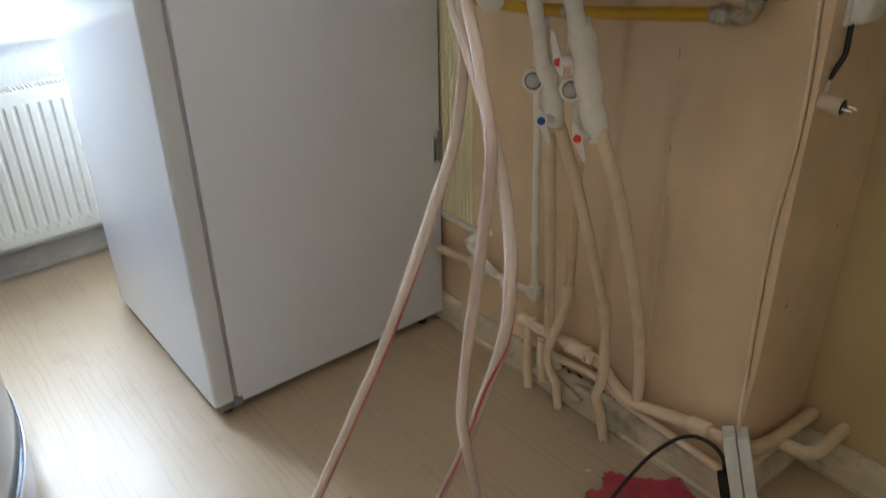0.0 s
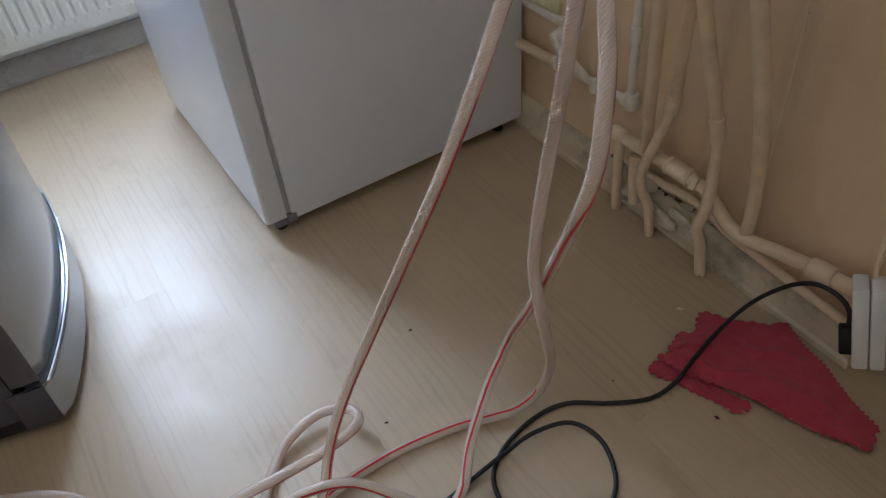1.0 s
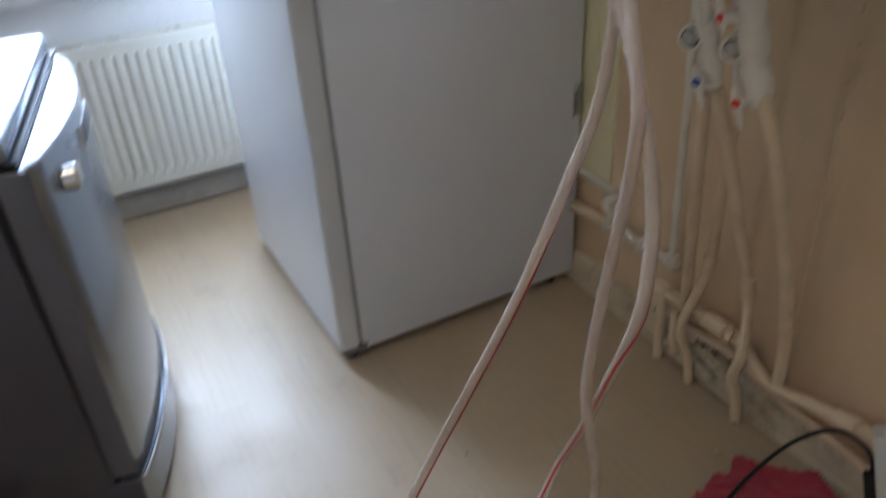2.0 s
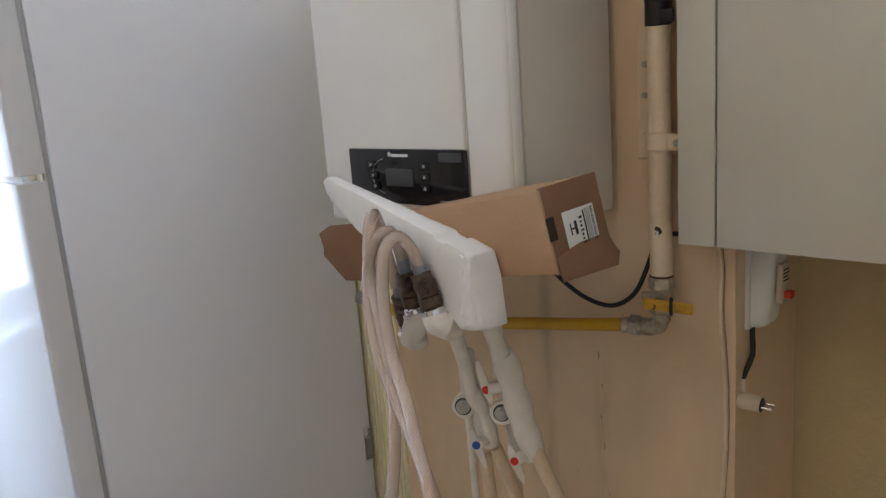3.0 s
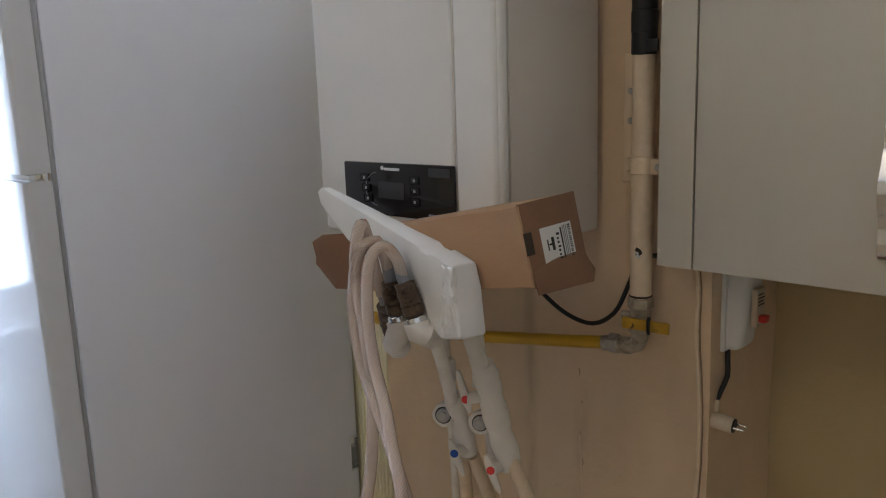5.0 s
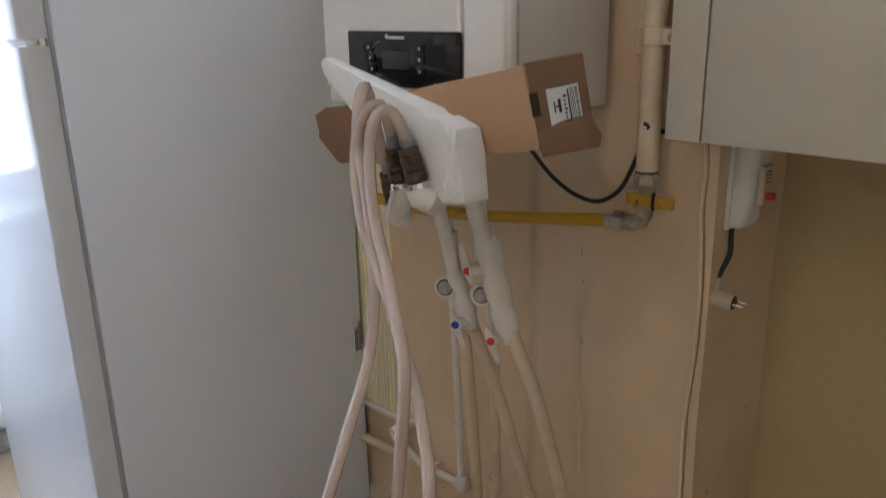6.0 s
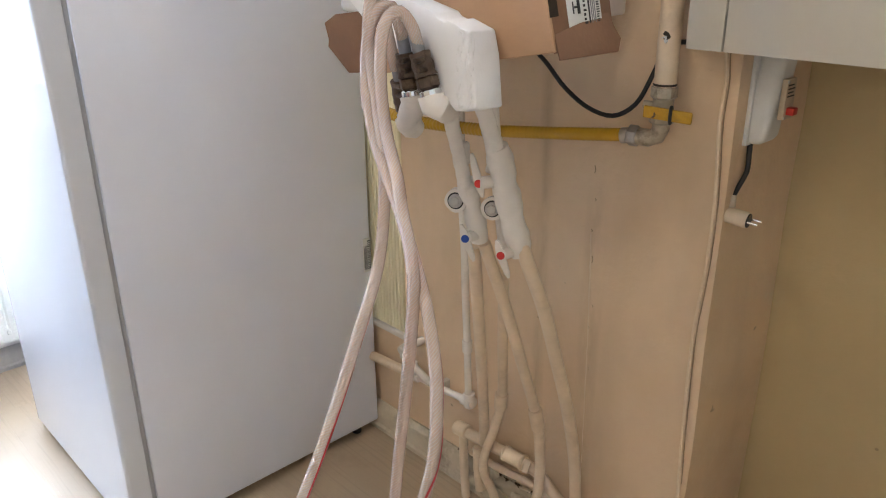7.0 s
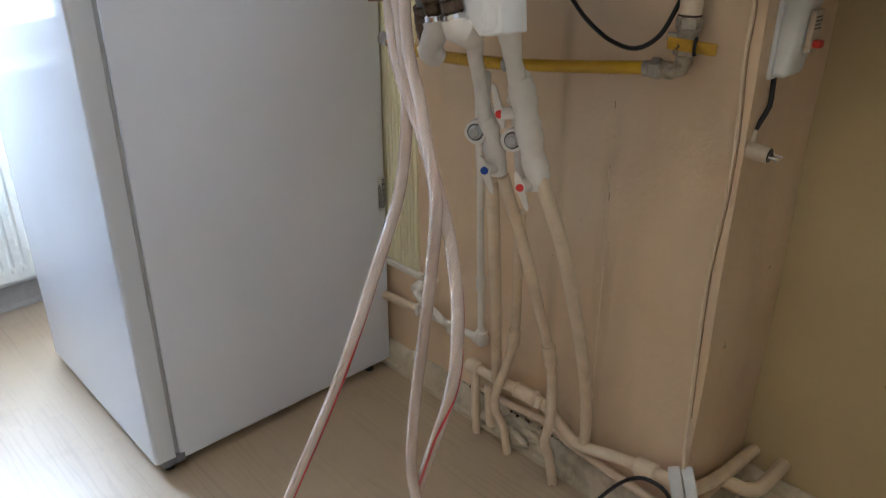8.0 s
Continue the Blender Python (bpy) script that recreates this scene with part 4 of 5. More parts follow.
    pipe("bend", [(-1.572, 1.246, 0.352), (-1.574, 1.215, 0.350), (-1.585, 1.190, 0.342), (-1.575, 1.180, 0.330), (-1.545, 1.190, 0.305), (-1.52, 1.205, 0.275), (-1.515, 1.214, 0.262)], 0.0105, M_PIPE_WHITE, s)
    part("elbow", rod((-1.580, 1.205, 0.347), (-1.582, 1.176, 0.338), 0.0155), M_PIPE_WHITE, s)
    l = thing("floor_pipe", "cream pipe behind the fridge along the wall", "pipe")
    pipe("run", [(-2.2, 1.214, 0.236), (-1.80, 1.214, 0.243), (-1.715, 1.214, 0.247), (-1.58, 1.216, 0.256)], 0.0128, M_PIPE, l)


build_pipes()


# ---- filter valves ----
FACE = Vector((0.50, -0.84, 0.16)).normalized()


def lever(parent, a, b, share, mark, back):
    """A slim white blade from a to b with a coloured disc at its hub and a spindle into the body."""
    near = Vector((0.0136, -0.0132, 0.0064)) * 1.1
    a, b = Vector(a) + near, Vector(b) + near
    u = (b - a).normalized()
    n = (FACE - u * FACE.dot(u)).normalized()
    side = n.cross(u)
    L = (b - a).length
    hub = a.lerp(b, share)
    bm = bmesh.new()
    ring = []
    for k, w in ((0.0, 0.0022), (0.12, 0.0048), (share - 0.12, 0.0066), (share, 0.0082), (share + 0.12, 0.0066), (0.88, 0.0044), (1.0, 0.0020)):
        lift = 0.006 * abs(k - share)
        ring.append((a + u * (L * k) - n * lift, w))
    loop = [p + side * w for p, w in ring] + [p - side * w for p, w in reversed(ring)]
    front = [bm.verts.new(p + n * 0.0022) for p in loop]
    rear = [bm.verts.new(p - n * 0.0040) for p in loop]
    bm.faces.new(front)
    bm.faces.new(rear[::-1])
    for i in range(len(loop)):
        j = (i + 1) % len(loop)
        bm.faces.new((front[i], rear[i], rear[j], front[j]))
    bmesh.ops.bevel(bm, geom=list(bm.edges), offset=0.0009, segments=2, affect="EDGES", profile=0.5)
    h = part("lever", bm, M_PIPE_WHITE, parent, "white valve lever")
    part("mark", rod(hub + n * 0.0015, hub + n * 0.0040, 0.0070, 16), mark, h)
    part("spindle", roughen(rod(hub - n * 0.003, Vector(back), 0.0105, 14), 0.001, 60), M_PIPE_WHITE, h)


def lumpy(pts, radii, seed):
    """A welded plastic body: swelling along its path, with soft collars and uneven skin."""
    n = len(radii) - 1

    def r(q):
        k = min(n - 1, int(q * n))
        f = q * n - k
        f = f * f * (3 - 2 * f)
        return radii[k] * (1 - f) + radii[k + 1] * f
    return roughen(roughen(sweep(smooth_path(pts, 0.005), r, 20), 0.0018, 55, seed), 0.0006, 170, seed)


def build_valves():
    for right in (0, 1):
        v = thing("filter_valve", "white plastic heating filter valve with steel cap and lever", "valve", "filter valves")
        if not right:
            cap = Vector((-1.120, 0.925, 0.922))
            part("tube", lumpy([(-1.068, 0.858, 1.105), (-1.084, 0.885, 1.053), (-1.093, 0.91, 0.995), (-1.104, 0.93, 0.950)], (0.0125, 0.0118, 0.0118, 0.0122), 3), M_PIPE_WHITE, v)
            part("body", lumpy([(-1.105, 0.935, 0.958), (-1.106, 0.945, 0.926), (-1.103, 0.955, 0.888), (-1.104, 0.968, 0.842)], (0.0165, 0.0190, 0.0150, 0.0185, 0.0175, 0.0150), 1), M_PIPE_WHITE, v)
            part("side_boss", roughen(bm_box(-1.112, -1.088, 0.908, 0.928, 0.990, 1.030, 0.005, 3), 0.001, 60), M_PIPE_WHITE, v)
            lever(v, (-1.119, 0.935, 0.876), (-1.098, 0.945, 0.811), 0.36, M_BLUE_MARK, (-1.103, 0.968, 0.856))
        else:
            cap = Vector((-1.063, 0.955, 0.914))
            part("tube", lumpy([(-1.030, 0.880, 1.140), (-1.034, 0.905, 1.084), (-1.037, 0.92, 1.055), (-1.04, 0.935, 1.020)], (0.0145, 0.0140, 0.0140, 0.0145), 5), M_PIPE_WHITE, v)
            part("body", lumpy([(-1.039, 0.935, 1.030), (-1.038, 0.95, 0.989), (-1.041, 0.965, 0.946), (-1.040, 0.98, 0.893), (-1.025, 0.99, 0.830)], (0.0175, 0.0225, 0.0215, 0.0190, 0.0225, 0.0235, 0.0200, 0.0220, 0.0215, 0.0165), 2), M_PIPE_WHITE, v)
            lever(v, (-1.091, 0.93, 1.006), (-1.078, 0.945, 0.932), 0.66, M_RED_MARK, (-1.045, 0.962, 0.965))
            lever(v, (-1.06, 0.96, 0.857), (-1.039, 0.97, 0.79), 0.38, M_RED_MARK, (-1.034, 0.988, 0.838))
            part("side_boss", roughen(rod((-1.066, 0.945, 0.993), (-1.042, 0.958, 0.985), 0.014, 14), 0.001, 60), M_PIPE_WHITE, v)
        d = FACE
        bore = cap - d * 0.004
        rim = part("cap_rim", lumpy([cap - d * 0.036, cap - d * 0.02, cap - d * 0.008, cap + d * 0.002], (0.0175, 0.0180, 0.0200, 0.0210, 0.0200), 7 + right), M_PIPE_WHITE, v)
        part("cap_gap", rod(bore, cap + d * 0.0030, 0.0156, 24), M_BLACK, rim, "dark gap inside the rim")
        plug = part("cap_plug", rod(cap, cap + d * 0.0080, 0.0120, 24), M_STEEL, rim, "round steel plug")
        part("plug_head", rod(cap + d * 0.006, cap + d * 0.0125, 0.0088, 6), M_STEEL, plug)
    t = thing("hidden_tube", "white plastic tube rising behind the foam", "pipe")
    pipe("tube", [(-1.125, 1.06, 0.78), (-1.122, 1.03, 0.95), (-1.10, 0.99, 1.06), (-1.085, 0.97, 1.13)], 0.0125, M_PIPE_WHITE, t)


build_valves()


# ---- polystyrene, box ----
def build_foam():
    f = thing("foam_block", "broken white polystyrene packing piece propped on the fittings", "packing foam")
    outline = [(-0.4538, 1.2898), (-0.4354, 1.2986), (-0.1005, 1.2378), (-0.0922, 1.2311), (-0.073, 1.2273), (-0.0662, 1.2309), (-0.0154, 1.2202), (-0.0036, 1.1878), (0.0055, 1.1182), (-0.046, 1.1088), (-0.0662, 1.119), (-0.161, 1.1579), (-0.3367, 1.2145), (-0.4421, 1.2676)]
    bm = extrude_outline(outline, 0.046, 0.003)
    bmesh.ops.subdivide_edges(bm, edges=[e for e in bm.edges if e.calc_length() > 0.02], cuts=3)
    for v in bm.verts:
        k = max(0.0, min(1.0, (v.co.x + 0.06) / 0.05))
        if v.co.y < 0.02:
            v.co += noise.noise_vector(v.co * 95) * 0.0035 * k
    for v in bm.verts:
        v.co.y *= 0.36 + 0.64 * max(0.0, min(1.0, (v.co.x + 0.44) / 0.36))
    m = pose(-0.955, 0.795, 0.003, 0, 0, -12.4)
    part("block", moved(bm, m), M_FOAM, f)
    crumb = bm_box(-0.034, -0.004, -0.004, 0.004, 1.118, 1.220, 0.002)
    bmesh.ops.subdivide_edges(crumb, edges=list(crumb.edges), cuts=12, use_grid_fill=True)
    for v in crumb.verts:
        v.co += noise.noise_vector(v.co * 60) * 0.004 + noise.noise_vector(v.co * 230) * 0.0035
    part("torn_edge", moved(crumb, m), M_FOAM, f, "torn grainy edge")


build_foam()


def build_box():
    m = pose(-0.853, 0.880, 1.261, 4.6, -10.8, -9.0)
    b = thing("cardboard_box", "long brown cardboard box with a white label and open flaps", "box", m=m)
    L, W, H = 0.455, 0.104, 0.110
    part("body", bm_box(-L, 0, -W / 2, W / 2, -H / 2, H / 2, 0.003), M_CARD, b)
    part("end_flap", bm_box(0.0005, 0.004, -W / 2 - 0.001, W / 2 + 0.001, -H / 2 - 0.001, H / 2 + 0.002, 0.001), M_CARD_SHADED, b, "brown end flap, darkened for shade")
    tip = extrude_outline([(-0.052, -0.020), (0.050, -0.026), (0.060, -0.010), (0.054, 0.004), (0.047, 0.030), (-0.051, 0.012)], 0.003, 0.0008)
    part("torn_flap", moved(tip, pose(0.008, 0, -H / 2 + 0.010, 0, 0, 90) @ pose(0, 0, 0, -9, 0, 0)), M_CARD_SHADED, b, "loose torn lower flap")
    crease = roughen(sweep(smooth_path([(0.003, -W / 2 - 0.001, H / 2), (0.0035, -W / 2 - 0.0015, 0.02), (0.003, -W / 2 - 0.0012, -0.02), (0.004, -W / 2 - 0.001, -H / 2)], 0.006), 0.0024, 6), 0.0016, 70)
    part("frayed_fold", crease, M_CARD, b, "frayed pale fold edge")
    part("slot", bm_box(0.0035, 0.0055, -W / 2 - 0.0022, -W / 2 + 0.012, -0.012, 0.018), M_DIRT, b)
    fl = extrude_outline([(0.004, 0.052), (-0.090, 0.058), (-0.128, 0.048), (-0.126, 0.018), (-0.132, 0.006), (-0.085, -0.046), (-0.004, -0.052)], 0.003, 0.0008)
    part("flap_left", moved(fl, pose(-L, -W / 2 + 0.002, 0.0, 0, 0, 8)), M_CARD_SHADED, b, "open brown flap")
    lab = part("label", bm_box(0.004, 0.0048, -0.024, 0.034, -0.034, 0.019, 0.0002), M_PAPER, b, "white paper label")
    rnd = random.Random(3)
    for i in range(16):
        z = -0.0315 + i * 0.0030
        part("print_bar", bm_box(0.0048, 0.0053, 0.0262, 0.0262 + rnd.uniform(0.0034, 0.0050), z, z + rnd.uniform(0.0012, 0.0021)), M_INK, lab)
    for y in (0.0225, 0.0195, 0.0165):
        part("print_bar", bm_box(0.0048, 0.0053, y, y + 0.0012, -0.031 + rnd.uniform(0, 0.006), 0.016), M_GREY_MARK, lab)
    part("print_bar", bm_box(0.0048, 0.0053, 0.0118, 0.0142, -0.031, 0.014), M_INK, lab)
    for i, (w, h) in enumerate(((0.0055, 0.0040), (0.0034, 0.0030), (0.0034, 0.0034), (0.0052, 0.0026), (0.0034, 0.0032), (0.0034, 0.0026), (0.0054, 0.0034))):
        z = -0.029 + i * 0.0056
        part("logo_shape", bm_box(0.0048, 0.0053, 0.0035, 0.0035 + w, z, z + h, 0.0002), M_INK, lab)
    part("icon", bm_box(0.0048, 0.0053, -0.0070, -0.0020, -0.014, 0.004, 0.0002), M_INK, lab)
    part("icon", bm_box(0.0048, 0.0053, -0.0120, -0.0070, -0.0065, -0.0040), M_INK, lab)
    part("icon", bm_box(0.0048, 0.0053, -0.0150, -0.0128, -0.013, 0.002, 0.0002), M_INK, lab)


build_box()


# ---- hoses ----
def turning(a, b, s0, s1):
    """The way a stripe faces: a at first, b later, turning between the shares s0 and s1."""
    a, b = Vector(a), Vector(b)
    axis_mid = Vector((0.55, 0.75, 0.1))

    def at(s):
        k = max(0.0, min(1.0, (s - s0) / (s1 - s0)))
        return a * (1 - k) ** 2 + axis_mid * 2 * k * (1 - k) + b * k * k
    return at


def build_hose(pts, stripe, r=0.0090):
    h = thing("water_hose", "clear braided hose with a red stripe", "hose", "flushing hoses")
    path = smooth_path(pts, 0.009)
    part("tube", sweep(path, r, 18, uv=True), M_HOSE, h)
    part("stripe", sweep(path, r, 3, caps=False, arc=(-0.20, 0.20), lift=0.0006, toward=stripe), M_STRIPE, h, "red stripe")
    return h


H1 = build_hose([(-1.144, 0.821, 1.151), (-1.144, 0.807, 1.204), (-1.131, 0.784, 1.259), (-1.114, 0.761, 1.274), (-1.112, 0.75, 1.253), (-1.114, 0.746, 1.198), (-1.083, 0.733, 1.12), (-1.061, 0.723, 1.017), (-1.058, 0.704, 0.894), (-1.046, 0.647, 0.792), (-1.056, 0.575, 0.622), (-1.088, 0.508, 0.453), (-1.131, 0.451, 0.283), (-1.144, 0.41, 0.191), (-1.135, 0.369, 0.126), (-1.12, 0.339, 0.075), (-1.092, 0.311, 0.042), (-1.06, 0.27, 0.022), (-1.02, 0.22, 0.012), (-0.95, 0.1, 0.012), (-0.86, -0.04, 0.012)], turning((-0.3, 0.9, 0.2), (1.0, 0.15, 0.3), 0.28, 0.42))
H2 = build_hose([(-1.066, 0.797, 1.196), (-1.072, 0.792, 1.222), (-1.078, 0.776, 1.243), (-1.082, 0.758, 1.238), (-1.085, 0.748, 1.213), (-1.084, 0.742, 1.177), (-1.074, 0.734, 1.13), (-1.05, 0.722, 1.079), (-1.015, 0.708, 1.033), (-0.987, 0.692, 0.993), (-0.952, 0.675, 0.946), (-0.937, 0.665, 0.887), (-0.957, 0.661, 0.717), (-0.974, 0.659, 0.607), (-0.975, 0.649, 0.522), (-0.977, 0.647, 0.444), (-0.968, 0.653, 0.368), (-0.986, 0.685, 0.254), (-1.025, 0.725, 0.122), (-1.046, 0.723, 0.034), (-1.046, 0.674, 0.018), (-1.062, 0.627, 0.012), (-1.085, 0.557, 0.011), (-1.102, 0.45, 0.011), (-1.099, 0.337, 0.011), (-1.077, 0.262, 0.011), (-1.039, 0.194, 0.011)], lambda k: Vector((-0.6, 0.5, 0.62)).lerp(Vector((0.25, 0.1, 1.0)), max(0.0, min(1.0, (k - 0.62) / 0.12))))
H3 = build_hose([(-1.106, 0.804, 1.198), (-1.105, 0.797, 1.222), (-1.098, 0.778, 1.248), (-1.104, 0.757, 1.245), (-1.112, 0.747, 1.218), (-1.115, 0.742, 1.181), (-1.108, 0.735, 1.132), (-1.082, 0.725, 1.071), (-1.039, 0.714, 1.019), (-1.002, 0.704, 0.976), (-0.931, 0.678, 0.892), (-0.892, 0.66, 0.82), (-0.867, 0.64, 0.76), (-0.863, 0.627, 0.676), (-0.926, 0.643, 0.514), (-1.041, 0.697, 0.287), (-1.124, 0.719, 0.118), (-1.11, 0.682, 0.087), (-1.066, 0.618, 0.083), (-1.022, 0.556, 0.052), (-0.97, 0.505, 0.035), (-0.958, 0.475, 0.018), (-0.95, 0.448, 0.016), (-0.968, 0.436, 0.028), (-1.01, 0.405, 0.045), (-1.07, 0.35, 0.058), (-1.1, 0.27, 0.055), (-1.09, 0.215, 0.05), (-1.11, 0.12, 0.025), (-1.13, 0.0, 0.014), (-1.1, -0.1, 0.012)], turning((-0.5, 0.6, 0.2), (0.55, -0.75, 0.3), 0.20, 0.36))
# looped run on the floor that leads to the pump
H4 = build_hose([(-1.36, -0.215, 0.095), (-1.345, -0.13, 0.100), (-1.295, -0.035, 0.080), (-1.22, 0.010, 0.045), (-1.17, 0.03, 0.018), (-1.11, 0.03, 0.012), (-1.05, -0.03, 0.012), (-1.04, -0.15, 0.012)], (0.8, 0.45, -0.15))
H5 = build_hose([(-1.164, 0.058, 0.03), (-1.163, 0.188, 0.04), (-1.153, 0.253, 0.05), (-1.149, 0.336, 0.055), (-1.159, 0.391, 0.05), (-1.173, 0.42, 0.045), (-1.2, 0.426, 0.04), (-1.231, 0.403, 0.03), (-1.244, 0.362, 0.024), (-1.23, 0.302, 0.016), (-1.193, 0.257, 0.012), (-1.14, 0.215, 0.012), (-1.073, 0.161, 0.012)], (0.8, 0.45, -0.15))


def build_tail(base, tip, name_label, run):
    a, b = Vector(base), Vector(tip)
    d = (b - a).normalized()
    t = thing("hose_coupling", name_label, "hose coupling", "hose couplings")
    part("tail", rod(a, b, 0.0095, 14), M_LEAD, t, "grey steel hose tail")
    k = part("clamp", lumpy([a - d * 0.012, a, a + d * 0.012, a + d * 0.022], (0.0172, 0.0150, 0.0168, 0.0142, 0.0150), a.z * 50), M_BRASS_DARK, t, "tarnished clamp")
    side = d.cross(Vector((0, 0, 1))).normalized()
    for s in (0.0, 0.014):
        c = a + d * s
        part("clamp_screw", rod(c + side * -0.010 + Vector((0.012, -0.014, 0)), c + side * 0.014 + Vector((0.012, -0.014, 0)), 0.0045, 8), M_BRASS_DARK, k)
    part("nut", rod(a - d * 0.030, a - d * 0.012, 0.0175, 6), M_BRASS_DARK, t)
    part("collar", rod(a - d * 0.042, a - d * 0.030, 0.0165, 16), M_CHROME, t, "chrome collar")
    part("fitting", roughen(sweep(smooth_path([a - d * 0.04, a - d * 0.052] + [Vector(p) for p in run]), lambda q: 0.0205 - 0.0075 * max(0.0, q - 0.35), 16), 0.0020, 55), M_PIPE_WHITE, t, "white plastic elbow fitting")


build_tail((-1.056, 0.798, 1.166), (-1.072, 0.796, 1.212), "steel hose tail with tarnished clamp on white elbow", [(-1.030, 0.806, 1.112), (-1.038, 0.828, 1.104), (-1.060, 0.850, 1.098), (-1.071, 0.862, 1.092)])
build_tail((-1.099, 0.806, 1.160), (-1.108, 0.803, 1.212), "steel hose tail with tarnished clamp on white elbow", [(-1.106, 0.808, 1.080), (-1.104, 0.820, 1.074)])
build_tail((-1.142, 0.831, 1.114), (-1.144, 0.821, 1.162), "steel hose tail with tarnished clamp on white elbow", [(-1.138, 0.844, 1.060), (-1.136, 0.856, 1.054)])


# ---- kitchen cabinet ----
def build_cabinet():
    c = thing("wall_cabinet", "cream gloss wall cabinet with a wavy chrome handle", "cabinet")
    YF, Z0, Z1 = 1.165, 1.175, 1.90
    part("body", bm_box(-0.852, -0.30, YF + 0.02, RY - 0.002, Z0 + 0.004, Z1, 0.002), M_CABINET_BODY, c)
    part("filler", bm_box(-0.858, -0.7985, YF, YF + 0.018, Z0, Z1, 0.0015), M_CABINET, c, "narrow cream filler strip")
    d = part("door", bm_box(-0.7955, -0.345, YF, YF + 0.018, Z0, Z1, 0.0018), M_CABINET, c, "cream gloss door")
    path = smooth_path([(-0.52, YF - 0.001, 1.412), (-0.52, YF - 0.020, 1.408), (-0.52, YF - 0.026, 1.395), (-0.52, YF - 0.024, 1.375), (-0.52, YF - 0.032, 1.35), (-0.52, YF - 0.040, 1.325), (-0.52, YF - 0.036, 1.30), (-0.52, YF - 0.026, 1.275), (-0.52, YF - 0.024, 1.245), (-0.52, YF - 0.018, 1.230), (-0.52, YF - 0.001, 1.226)], 0.006)
    bm = bmesh.new()
    rings = []
    for i, p in enumerate(path):
        t = (path[min(i + 1, len(path) - 1)] - path[max(i - 1, 0)]).normalized()
        nrm = Vector((1, 0, 0)).cross(t)
        rings.append([bm.verts.new(p + Vector((sx * 0.0085, 0, 0)) + nrm * sn * 0.0025) for sx, sn in ((-1, -1), (1, -1), (1, 1), (-1, 1))])
    for a, b in zip(rings[:-1], rings[1:]):
        for k in range(4):
            bm.faces.new((a[k], a[(k + 1) % 4], b[(k + 1) % 4], b[k]))
    bm.faces.new(rings[0])
    bm.faces.new(rings[-1][::-1])
    part("handle", bm, M_CHROME, d, "wavy chrome bar handle")
    part("screw", rod((-0.57, 1.25, Z0 - 0.006), (-0.57, 1.25, Z0 + 0.005), 0.005, 10), M_BRASS_DARK, c)
    c2 = thing("wall_cabinet", "cream gloss wall cabinet beside the first one", "cabinet")
    part("body", bm_box(-0.298, -0.024, YF + 0.02, RY - 0.002, Z0 + 0.004, Z1, 0.002), M_CABINET_BODY, c2)
    part("door", bm_box(-0.341, -0.024, YF, YF + 0.018, Z0, Z1, 0.0018), M_CABINET, c2, "cream gloss door")


build_cabinet()


